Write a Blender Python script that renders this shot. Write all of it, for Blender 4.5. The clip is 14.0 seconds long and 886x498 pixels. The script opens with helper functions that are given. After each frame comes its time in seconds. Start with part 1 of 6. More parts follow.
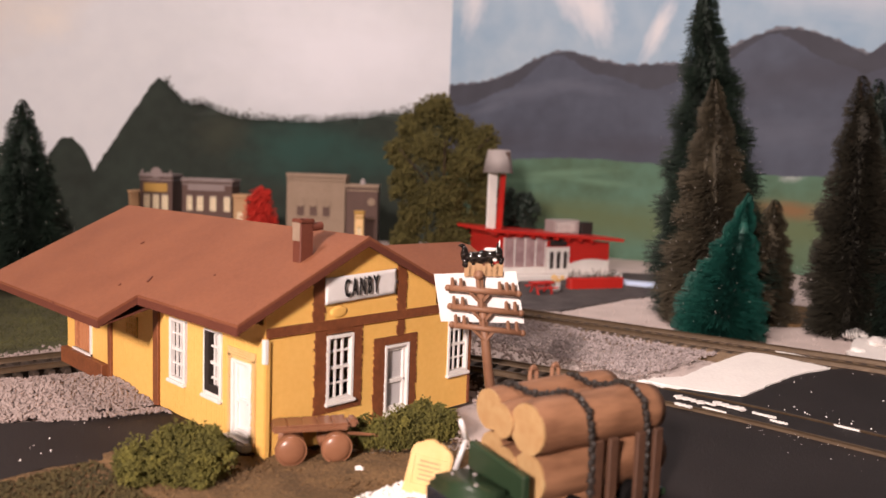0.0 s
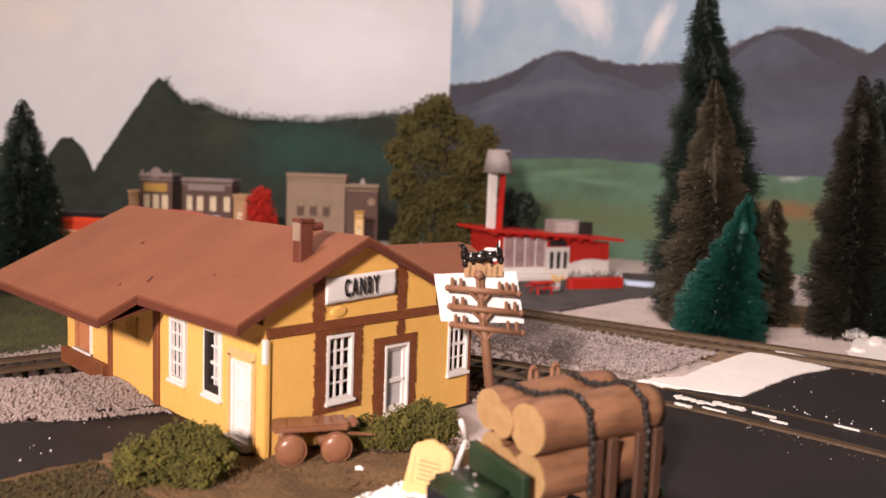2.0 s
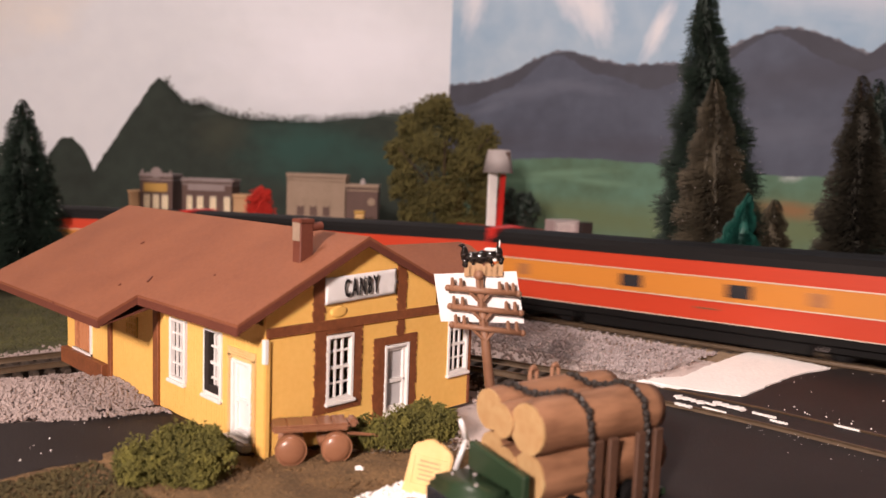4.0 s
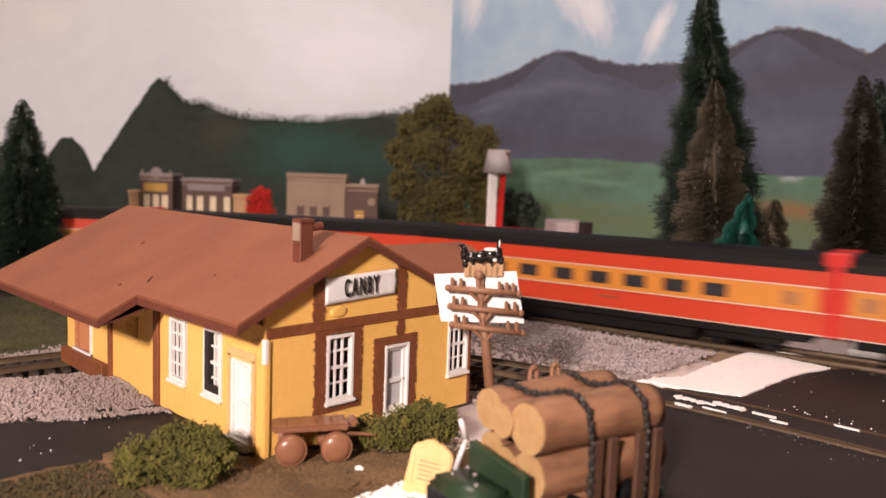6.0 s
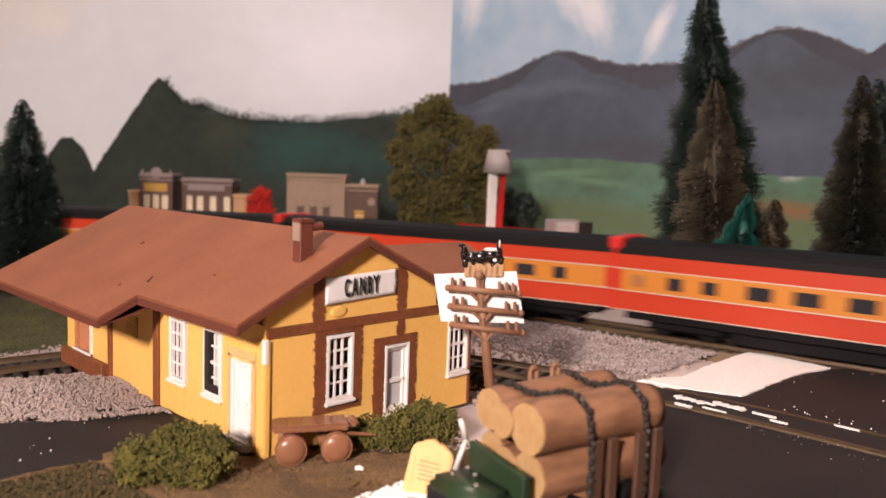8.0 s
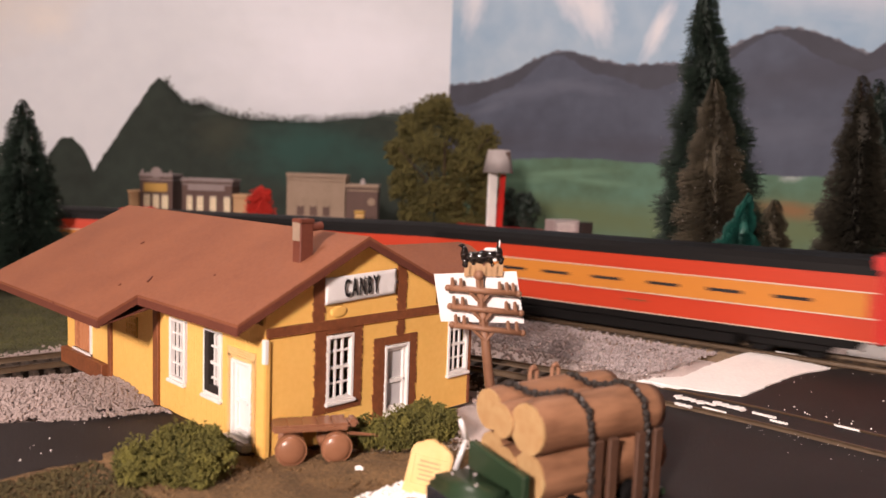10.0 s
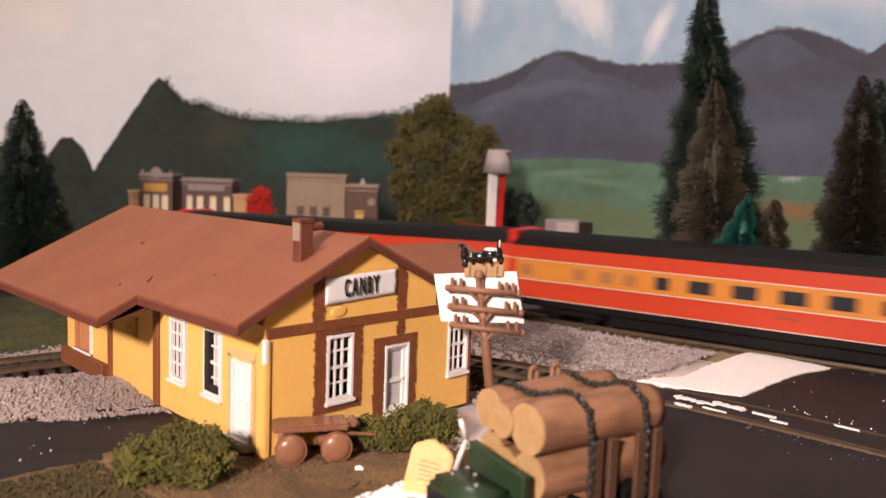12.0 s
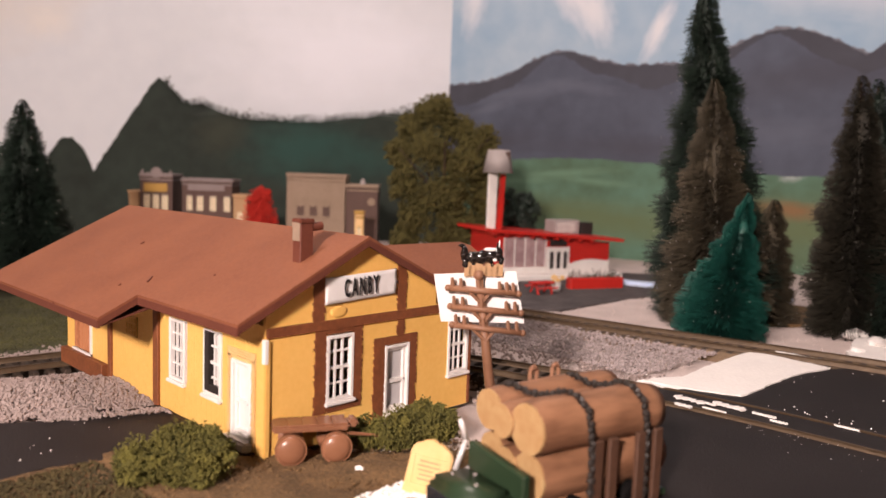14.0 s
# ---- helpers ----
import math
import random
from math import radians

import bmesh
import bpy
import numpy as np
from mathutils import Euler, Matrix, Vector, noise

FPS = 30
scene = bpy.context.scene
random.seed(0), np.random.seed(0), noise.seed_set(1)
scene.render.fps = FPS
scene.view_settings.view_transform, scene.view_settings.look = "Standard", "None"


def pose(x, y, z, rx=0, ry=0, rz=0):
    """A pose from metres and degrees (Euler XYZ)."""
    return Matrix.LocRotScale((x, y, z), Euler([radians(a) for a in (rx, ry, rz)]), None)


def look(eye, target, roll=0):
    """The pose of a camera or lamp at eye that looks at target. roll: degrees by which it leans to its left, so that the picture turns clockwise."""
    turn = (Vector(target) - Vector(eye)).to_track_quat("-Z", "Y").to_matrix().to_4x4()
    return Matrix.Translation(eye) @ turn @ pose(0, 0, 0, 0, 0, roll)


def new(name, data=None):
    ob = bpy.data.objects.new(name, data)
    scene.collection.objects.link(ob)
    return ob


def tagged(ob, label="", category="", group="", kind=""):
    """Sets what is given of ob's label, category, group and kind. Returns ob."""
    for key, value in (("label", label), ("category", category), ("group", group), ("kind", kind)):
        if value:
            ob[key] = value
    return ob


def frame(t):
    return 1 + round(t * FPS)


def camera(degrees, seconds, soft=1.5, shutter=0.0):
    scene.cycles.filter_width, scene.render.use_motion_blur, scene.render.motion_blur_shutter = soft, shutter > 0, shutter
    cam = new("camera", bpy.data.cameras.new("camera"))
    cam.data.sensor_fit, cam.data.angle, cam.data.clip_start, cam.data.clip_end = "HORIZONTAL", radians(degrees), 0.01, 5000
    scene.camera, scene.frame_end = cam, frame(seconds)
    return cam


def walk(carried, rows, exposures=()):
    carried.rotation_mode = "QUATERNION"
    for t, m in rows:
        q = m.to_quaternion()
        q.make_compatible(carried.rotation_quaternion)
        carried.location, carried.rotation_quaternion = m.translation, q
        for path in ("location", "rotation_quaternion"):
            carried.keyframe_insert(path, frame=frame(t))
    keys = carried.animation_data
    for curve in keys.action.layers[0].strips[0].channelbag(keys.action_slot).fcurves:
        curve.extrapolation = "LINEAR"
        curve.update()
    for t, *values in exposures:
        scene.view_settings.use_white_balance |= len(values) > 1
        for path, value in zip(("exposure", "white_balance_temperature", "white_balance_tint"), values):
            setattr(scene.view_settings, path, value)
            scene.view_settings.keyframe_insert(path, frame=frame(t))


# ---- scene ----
cam = camera(59.3, 14.0, soft=1.5, shutter=0.55)
EYE = (-0.12522, -0.19023, 0.08667)
VIEW = look(EYE, (EYE[0] + 0.71735, EYE[1] + 0.68936, EYE[2] - 0.1009), 2.11)
walk(cam, [(0.0, VIEW), (14.0, VIEW)], exposures=[(0.0, 0.0), (14.0, 0.0)])
cam.data.dof.use_dof = True
cam.data.dof.focus_distance = 0.30
cam.data.dof.aperture_fstop = 14.5

# ---- light: one warm room lamp and the dim room round the layout ----
world = bpy.data.worlds.new("room_air")
scene.world = world
world.use_nodes = True
world.node_tree.nodes["Background"].inputs[0].default_value = (1.0, 0.9, 0.82, 1)
world.node_tree.nodes["Background"].inputs[1].default_value = 0.05
lamp_data = bpy.data.lights.new("room_lamp_light", "AREA")
lamp_data.shape, lamp_data.size = "DISK", 0.09
lamp_data.energy = 12.5
lamp_data.color = (1.0, 0.805, 0.745)
lamp = new("room_lamp_light", lamp_data)
lamp.matrix_world = look((-0.62, -0.33, 0.33), (0.12, 0.06, 0.03))
ceiling_data = bpy.data.lights.new("ceiling_lamp_light", "AREA")
ceiling_data.shape, ceiling_data.size = "DISK", 0.30
ceiling_data.energy = 6.2
ceiling_data.color = (1.0, 0.805, 0.745)
ceiling_lamp = new("ceiling_lamp_light", ceiling_data)
ceiling_lamp.matrix_world = look((-0.06, 0.10, 0.90), (0.02, 0.12, 0.0))


# ---- mesh helpers ----
def box(bm, x0, x1, y0, y1, z0, z1, m=None):
    r = bmesh.ops.create_cube(bm, size=1)
    t = Matrix.Translation(((x0 + x1) / 2, (y0 + y1) / 2, (z0 + z1) / 2)) @ Matrix.Diagonal((x1 - x0, y1 - y0, z1 - z0, 1))
    bmesh.ops.transform(bm, matrix=(m @ t) if m else t, verts=r["verts"])
    return bm


def tube(bm, a, b, r0, r1=None, n=10):
    a, b = Vector(a), Vector(b)
    r1 = r0 if r1 is None else r1
    r = bmesh.ops.create_cone(bm, cap_ends=True, segments=n, radius1=r0, radius2=max(r1, 1e-5), depth=(b - a).length)
    m = Matrix.Translation((a + b) / 2) @ (b - a).to_track_quat("Z", "Y").to_matrix().to_4x4()
    bmesh.ops.transform(bm, matrix=m, verts=r["verts"])
    return bm


def ball(bm, c, r, sub=2, squash=(1, 1, 1)):
    v = bmesh.ops.create_icosphere(bm, subdivisions=sub, radius=r)["verts"]
    bmesh.ops.transform(bm, matrix=Matrix.Translation(c) @ Matrix.Diagonal((*squash, 1)), verts=v)
    return bm


def prism(bm, pts, lift):
    """A plate with the outline pts, thickened by the vector lift."""
    lo = [bm.verts.new(p) for p in pts]
    hi = [bm.verts.new(Vector(p) + Vector(lift)) for p in pts]
    bm.faces.new(lo)
    bm.faces.new(hi[::-1])
    n = len(pts)
    for i in range(n):
        bm.faces.new((lo[i], hi[i], hi[(i + 1) % n], lo[(i + 1) % n]))
    return bm


def soften(bm, w=0.0002, seg=1):
    bmesh.ops.bevel(bm, geom=bm.edges[:], offset=w, segments=seg, affect="EDGES", clamp_overlap=True)
    return bm


def part(name, bm, material, parent=None, label="", smooth=False):
    bmesh.ops.recalc_face_normals(bm, faces=bm.faces)
    me = bpy.data.meshes.new(name)
    bm.to_mesh(me)
    bm.free()
    me.materials.append(material)
    if smooth:
        for p in me.polygons:
            p.use_smooth = True
    ob = new(name, me)
    ob.parent = parent
    if label:
        ob["label"] = label
    return ob


def piece(name, me, parent, m):
    ob = new(name, me)
    ob.parent = parent
    ob.matrix_basis = m
    return ob


def thing(name, m=None):
    ob = new(name)
    ob.empty_display_size = 0.005
    if m:
        ob.matrix_basis = m
    return ob


# ---- materials ----
def mat(name, base, dark=None, rough=0.7, metal=0.0, grain=600.0, patch=60.0, bump=0.15, spec=0.4, contrast=0.5, coat=0.0, dist=0.0004, per=0.0, stretch=1.0):
    """Paint or plastic with fine grain and wide, soft patches between two colours."""
    m = bpy.data.materials.new(name)
    m.use_nodes = True
    nt = m.node_tree
    b = nt.nodes["Principled BSDF"]
    dark = dark or tuple(c * 0.7 for c in base)
    tc = nt.nodes.new("ShaderNodeTexCoord")
    n1, n2 = nt.nodes.new("ShaderNodeTexNoise"), nt.nodes.new("ShaderNodeTexNoise")
    n1.inputs["Scale"].default_value, n1.inputs["Detail"].default_value = grain, 4
    n2.inputs["Scale"].default_value, n2.inputs["Detail"].default_value = patch, 3
    where = tc.outputs["Object"]
    if stretch != 1.0:
        mp = nt.nodes.new("ShaderNodeMapping")
        mp.inputs["Scale"].default_value = (stretch, 1, 1)
        nt.links.new(where, mp.inputs["Vector"])
        where = mp.outputs[0]
    for n in (n1, n2):
        nt.links.new(where, n.inputs["Vector"])
    mx = nt.nodes.new("ShaderNodeMath")
    mx.operation = "ADD"
    nt.links.new(n1.outputs["Fac"], mx.inputs[0])
    nt.links.new(n2.outputs["Fac"], mx.inputs[1])
    last = mx.outputs[0]
    if per:
        oi = nt.nodes.new("ShaderNodeObjectInfo")
        ma = nt.nodes.new("ShaderNodeMath")
        ma.operation, ma.inputs[1].default_value = "MULTIPLY_ADD", per
        nt.links.new(oi.outputs["Random"], ma.inputs[0])
        nt.links.new(last, ma.inputs[2])
        last = ma.outputs[0]
    ramp = nt.nodes.new("ShaderNodeValToRGB")
    mid = 0.5
    ramp.color_ramp.elements[0].position = max(0.0, mid - 0.25 / max(contrast, 0.05) * 0.5)
    ramp.color_ramp.elements[1].position = min(1.0, mid + 0.25 / max(contrast, 0.05) * 0.5)
    ramp.color_ramp.elements[0].color = (*dark, 1)
    ramp.color_ramp.elements[1].color = (*base, 1)
    half = nt.nodes.new("ShaderNodeMath")
    half.operation, half.inputs[1].default_value = "MULTIPLY", 0.5
    nt.links.new(last, half.inputs[0])
    nt.links.new(half.outputs[0], ramp.inputs[0])
    nt.links.new(ramp.outputs[0], b.inputs["Base Color"])
    b.inputs["Roughness"].default_value, b.inputs["Metallic"].default_value = rough, metal
    b.inputs["Specular IOR Level"].default_value = spec
    b.inputs["Coat Weight"].default_value = coat
    if bump:
        bp = nt.nodes.new("ShaderNodeBump")
        bp.inputs["Strength"].default_value, bp.inputs["Distance"].default_value = bump, dist
        nt.links.new(n1.outputs["Fac"], bp.inputs["Height"])
        nt.links.new(bp.outputs[0], b.inputs["Normal"])
    return m


def daubed(m, daubs):
    """Adds soft brushed daubs to a painted board: place along it, height, half width, half height, lean, colour, strength."""
    nt = m.node_tree
    b = nt.nodes["Principled BSDF"]
    last = b.inputs["Base Color"].links[0].from_socket
    tc = nt.nodes.new("ShaderNodeTexCoord")
    for u, z, w, h, lean, colour, strength in daubs:
        mp = nt.nodes.new("ShaderNodeMapping")
        mp.vector_type = "TEXTURE"
        mp.inputs["Location"].default_value = (u, 0, z)
        mp.inputs["Rotation"].default_value = (0, radians(lean), 0)
        mp.inputs["Scale"].default_value = (w, 1, h)
        nz = nt.nodes.new("ShaderNodeTexNoise")
        nz.inputs["Scale"].default_value, nz.inputs["Detail"].default_value = 2.2, 6
        ln = nt.nodes.new("ShaderNodeVectorMath")
        ln.operation = "LENGTH"
        ad = nt.nodes.new("ShaderNodeMath")
        ad.operation = "ADD"
        mr = nt.nodes.new("ShaderNodeMapRange")
        mr.inputs["From Min"].default_value, mr.inputs["From Max"].default_value = 0.75, 1.7
        mr.inputs["To Min"].default_value, mr.inputs["To Max"].default_value = strength, 0.0
        mx = nt.nodes.new("ShaderNodeMix")
        mx.data_type = "RGBA"
        nt.links.new(tc.outputs["Object"], mp.inputs["Vector"])
        nt.links.new(mp.outputs[0], nz.inputs["Vector"])
        nt.links.new(mp.outputs[0], ln.inputs[0])
        nt.links.new(ln.outputs["Value"], ad.inputs[0])
        nt.links.new(nz.outputs["Fac"], ad.inputs[1])
        nt.links.new(ad.outputs[0], mr.inputs["Value"])
        nt.links.new(mr.outputs[0], mx.inputs["Factor"])
        nt.links.new(last, mx.inputs["A"])
        mx.inputs["B"].default_value = (*colour, 1)
        last = mx.outputs["Result"]
    nt.links.new(last, b.inputs["Base Color"])
    return m


YELLOW = mat("yellow_plastic", (0.84, 0.520, 0.155), (0.74, 0.425, 0.105), 0.45, grain=500, patch=40, bump=0.08)
BROWN = mat("brown_trim_paint", (0.25, 0.082, 0.030), (0.12, 0.038, 0.015), 0.6, grain=700, patch=200, bump=0.3)
ROOF = mat("roof_brown", (0.225, 0.082, 0.039), (0.168, 0.056, 0.027), 0.62, grain=900, patch=45, bump=0.25, contrast=0.7)
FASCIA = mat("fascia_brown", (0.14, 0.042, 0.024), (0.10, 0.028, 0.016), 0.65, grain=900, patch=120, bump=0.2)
WHITE = mat("white_plastic", (0.80, 0.77, 0.74), (0.70, 0.66, 0.62), 0.4, grain=500, patch=80, bump=0.05)
GREYPANE = mat("grey_pane", (0.55, 0.53, 0.53), (0.47, 0.45, 0.45), 0.35, grain=300, patch=60, bump=0.02)
PAPER = mat("paper", (0.80, 0.78, 0.77), (0.70, 0.68, 0.66), 0.8, grain=400, patch=70, bump=0.2)
BLACK = mat("black_ink", (0.02, 0.018, 0.018), (0.012, 0.011, 0.011), 0.5, bump=0.05)
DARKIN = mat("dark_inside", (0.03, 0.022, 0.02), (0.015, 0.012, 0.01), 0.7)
SOIL = mat("brown_soil", (0.175, 0.102, 0.043), (0.070, 0.042, 0.018), 0.95, grain=900, patch=70, bump=0.8, contrast=0.9, dist=0.001)
ROAD = mat("asphalt_paint", (0.024, 0.0185, 0.0175), (0.012, 0.0095, 0.009), 0.62, grain=1500, patch=55, bump=0.5, spec=0.22)
SAND = mat("pale_sand", (0.64, 0.545, 0.51), (0.48, 0.405, 0.375), 0.95, grain=1600, patch=45, bump=0.6, contrast=0.8, dist=0.0006)
BALLAST = mat("ballast_stone", (0.290, 0.232, 0.212), (0.100, 0.080, 0.072), 0.9, grain=900, patch=400, bump=0.5, contrast=0.8, per=0.4)
TIE = mat("tie_plastic", (0.060, 0.042, 0.030), (0.03, 0.021, 0.015), 0.6, grain=800, patch=200)
RAIL = mat("rail_brown", (0.125, 0.085, 0.05), (0.07, 0.046, 0.028), 0.5, metal=0.35, grain=300, patch=60, bump=0.1)
PLASTER = mat("white_plaster", (0.84, 0.81, 0.77), (0.72, 0.69, 0.66), 0.85, grain=500, patch=70, bump=0.5, dist=0.0006)
BOXWOOD = mat("olive_foam", (0.125, 0.108, 0.030), (0.045, 0.040, 0.011), 0.95, grain=900, patch=200, bump=0.6, contrast=0.8)
BUSHGREEN = mat("bush_green", (0.170, 0.150, 0.030), (0.040, 0.040, 0.009), 0.95, grain=900, patch=150, bump=0.6, contrast=0.8)
FIRGREEN = mat("fir_dark_green", (0.019, 0.036, 0.024), (0.007, 0.013, 0.009), 0.6, grain=700, patch=60, contrast=0.8)
FIRBROWN = mat("fir_brown_green", (0.080, 0.064, 0.038), (0.028, 0.023, 0.014), 0.7, grain=700, patch=60, contrast=0.8)
# darker fir colour, with the weaker light at the right edge painted in
FIRDARK = mat("fir_shaded_brown", (0.032, 0.027, 0.016), (0.010, 0.009, 0.005), 0.7, grain=700, patch=60, contrast=0.8)
FIRTEAL = mat("fir_teal", (0.012, 0.088, 0.066), (0.004, 0.034, 0.027), 0.5, grain=700, patch=80, contrast=0.8)
FROST = mat("frost_flecks", (0.55, 0.53, 0.48), (0.4, 0.38, 0.35), 0.6)
BARK = mat("bark", (0.07, 0.045, 0.03), (0.03, 0.02, 0.012), 0.9)
REDFOAM = mat("red_foam", (0.62, 0.035, 0.02), (0.36, 0.015, 0.01), 0.9, grain=600, patch=150, bump=0.5)
REDPAINT = mat("red_paint", (0.56, 0.028, 0.02), (0.44, 0.018, 0.013), 0.4, grain=500, patch=60, bump=0.05)
TRAINRED = mat("train_red", (0.46, 0.047, 0.018), (0.41, 0.038, 0.015), 0.35, grain=400, patch=30, bump=0.02)
TRAINORANGE = mat("train_orange", (0.52, 0.20, 0.034), (0.48, 0.18, 0.030), 0.35, grain=400, patch=30, bump=0.02)
TRAINBLACK = mat("train_black", (0.0085, 0.0078, 0.0075), (0.005, 0.0045, 0.0045), 0.6, grain=400, patch=30, bump=0.05, spec=0.12)
TRAINWIN = mat("train_window", (0.035, 0.035, 0.04), (0.02, 0.02, 0.022), 0.12, grain=200, patch=60, bump=0.0)
SILVER = mat("silver_line", (0.62, 0.55, 0.45), (0.5, 0.44, 0.36), 0.4, metal=0.3, bump=0.0)
# stakes and bark coloured darker to carry shade on the truck's near side
STAKE = mat("stake_shaded_brown", (0.10, 0.048, 0.028), (0.05, 0.024, 0.014), 0.6, grain=500, patch=120, bump=0.2)
LOGBARK = mat("log_bark", (0.30, 0.150, 0.080), (0.115, 0.050, 0.025), 0.6, grain=420, patch=110, bump=0.6, contrast=0.8, stretch=0.22)
LOGEND = mat("log_end", (0.47, 0.325, 0.155), (0.36, 0.195, 0.080), 0.6, grain=400, patch=100, bump=0.2)
POLEBROWN = mat("pole_brown", (0.25, 0.125, 0.07), (0.19, 0.09, 0.05), 0.5, grain=500, patch=120, bump=0.1)
TRUCKGREEN = mat("truck_green", (0.026, 0.048, 0.024), (0.016, 0.032, 0.016), 0.35, grain=400, patch=60, bump=0.05)
CHAIN = mat("chain_black", (0.028, 0.022, 0.018), (0.015, 0.012, 0.01), 0.5)
CHROME = mat("silver_paint", (0.75, 0.73, 0.72), (0.65, 0.63, 0.62), 0.35, metal=0.2, bump=0.02)
CREAM = mat("cream_plastic", (0.74, 0.52, 0.25), (0.66, 0.40, 0.15), 0.5, grain=400, patch=90, bump=0.08)
RUSTPLANK = mat("rust_plank", (0.46, 0.19, 0.085), (0.30, 0.10, 0.040), 0.6, grain=600, patch=300, bump=0.2, contrast=0.9, per=0.5)
WAGON = mat("wagon_brown", (0.27, 0.125, 0.068), (0.20, 0.085, 0.045), 0.3, grain=400, patch=90, bump=0.08, coat=0.2)
BRICKTAN = mat("tan_brick", (0.30, 0.22, 0.16), (0.22, 0.16, 0.11), 0.85, grain=500, patch=90, bump=0.2)
BRICKPLUM = mat("plum_brick", (0.120, 0.074, 0.060), (0.085, 0.052, 0.043), 0.85, grain=500, patch=90, bump=0.2)
TANWALL = mat("tan_wall", (0.46, 0.29, 0.15), (0.38, 0.23, 0.12), 0.8)
OCHRE = mat("ochre_panel", (0.42, 0.25, 0.06), (0.34, 0.2, 0.05), 0.8)
CREAMWIN = mat("cream_windows", (0.74, 0.63, 0.42), (0.62, 0.52, 0.34), 0.5)
GREYMETAL = mat("grey_unit", (0.36, 0.32, 0.31), (0.27, 0.24, 0.23), 0.6)
PINKGLASS = mat("pink_grey_glass", (0.50, 0.36, 0.36), (0.25, 0.15, 0.16), 0.25, grain=120, patch=70, contrast=0.9, bump=0.0)
PALEBLUE = mat("pale_blue_strip", (0.62, 0.74, 0.95), (0.52, 0.64, 0.88), 0.5)
CLOUDWHITE, OLIVE, RUSSET, LEAF, SLATE, HAZE = (0.72, 0.73, 0.76), (0.115, 0.150, 0.070), (0.23, 0.125, 0.055), (0.14, 0.25, 0.165), (0.058, 0.058, 0.076), (0.125, 0.140, 0.185)
SKYRIGHT = daubed(mat("sky_paint_blue", (0.41, 0.52, 0.61), (0.28, 0.41, 0.54), 0.75, grain=30, patch=6, bump=0.08, contrast=0.9), ((0.030, 0.285, 0.016, 0.040, 12, CLOUDWHITE, 0.7), (0.150, 0.285, 0.022, 0.050, -32, CLOUDWHITE, 0.85), (0.178, 0.262, 0.018, 0.035, -20, CLOUDWHITE, 0.75), (0.246, 0.240, 0.010, 0.034, 24, CLOUDWHITE, 0.85), (0.43, 0.262, 0.11, 0.022, 8, CLOUDWHITE, 0.35), (0.32, 0.300, 0.10, 0.026, 14, CLOUDWHITE, 0.45)))
PINE, MOSSY, CREST, WARMSKY, COOLSKY = (0.020, 0.066, 0.054), (0.040, 0.046, 0.030), (0.085, 0.105, 0.092), (0.66, 0.60, 0.53), (0.78, 0.80, 0.86)
SKYLEFT = daubed(mat("sky_paint_grey", (0.66, 0.685, 0.71), (0.57, 0.60, 0.64), 0.75, grain=40, patch=4, bump=0.05), ((0.12, 0.215, 0.16, 0.080, 0, COOLSKY, 0.75), (0.26, 0.30, 0.03, 0.020, 0, COOLSKY, 0.5), (0.52, 0.285, 0.12, 0.075, 10, WARMSKY, 0.6), (0.47, 0.240, 0.03, 0.020, 0, (0.74, 0.69, 0.62), 0.5)))
HILLDARK = daubed(mat("hill_paint_dark", (0.024, 0.036, 0.027), (0.013, 0.018, 0.013), 0.8, grain=60, patch=9, bump=0.1, contrast=0.8), ((0.175, 0.105, 0.075, 0.040, 6, PINE, 0.85), (0.09, 0.095, 0.06, 0.030, -5, PINE, 0.6), (0.03, 0.110, 0.05, 0.030, 0, MOSSY, 0.6), (0.27, 0.120, 0.035, 0.025, 20, MOSSY, 0.7), (0.25, 0.152, 0.045, 0.005, 12, CREST, 0.6), (0.16, 0.142, 0.05, 0.005, 0, CREST, 0.6), (0.07, 0.150, 0.05, 0.006, -6, CREST, 0.5)))
MOUNT = daubed(mat("mountain_paint", (0.088, 0.103, 0.142), (0.064, 0.072, 0.100), 0.8, grain=45, patch=12, bump=0.08, contrast=0.85), ((0.10, 0.178, 0.075, 0.010, -8, HAZE, 0.55), (0.055, 0.160, 0.030, 0.006, -14, HAZE, 0.55), (0.17, 0.182, 0.05, 0.007, 8, HAZE, 0.4), (0.06, 0.122, 0.08, 0.016, 0, SLATE, 0.7), (0.22, 0.118, 0.10, 0.014, 0, SLATE, 0.6), (0.40, 0.190, 0.09, 0.020, -10, SLATE, 0.6), (0.36, 0.135, 0.08, 0.016, 0, HAZE, 0.4)))
RIDGE = mat("ridge_paint", (0.068, 0.072, 0.092), (0.050, 0.051, 0.066), 0.8, grain=70, patch=20, bump=0.1)
MOUNTEDGE = mat("mountain_edge_paint", (0.20, 0.21, 0.24), (0.13, 0.135, 0.16), 0.8, grain=90, patch=30)
FIELD = daubed(mat("field_paint", (0.105, 0.205, 0.145), (0.070, 0.115, 0.066), 0.8, grain=50, patch=7, bump=0.08, contrast=0.8), ((0.19, 0.040, 0.14, 0.022, 4, OLIVE, 0.85), (0.36, 0.040, 0.14, 0.034, 0, OLIVE, 0.85), (0.60, 0.050, 0.20, 0.040, 0, OLIVE, 0.8), (0.385, 0.060, 0.040, 0.010, 3, RUSSET, 0.9), (0.15, 0.088, 0.060, 0.005, -5, LEAF, 0.8), (0.19, 0.080, 0.045, 0.004, 4, LEAF, 0.7), (0.10, 0.078, 0.040, 0.004, -3, LEAF, 0.7), (0.385, 0.092, 0.012, 0.005, -10, CLOUDWHITE, 0.35)))
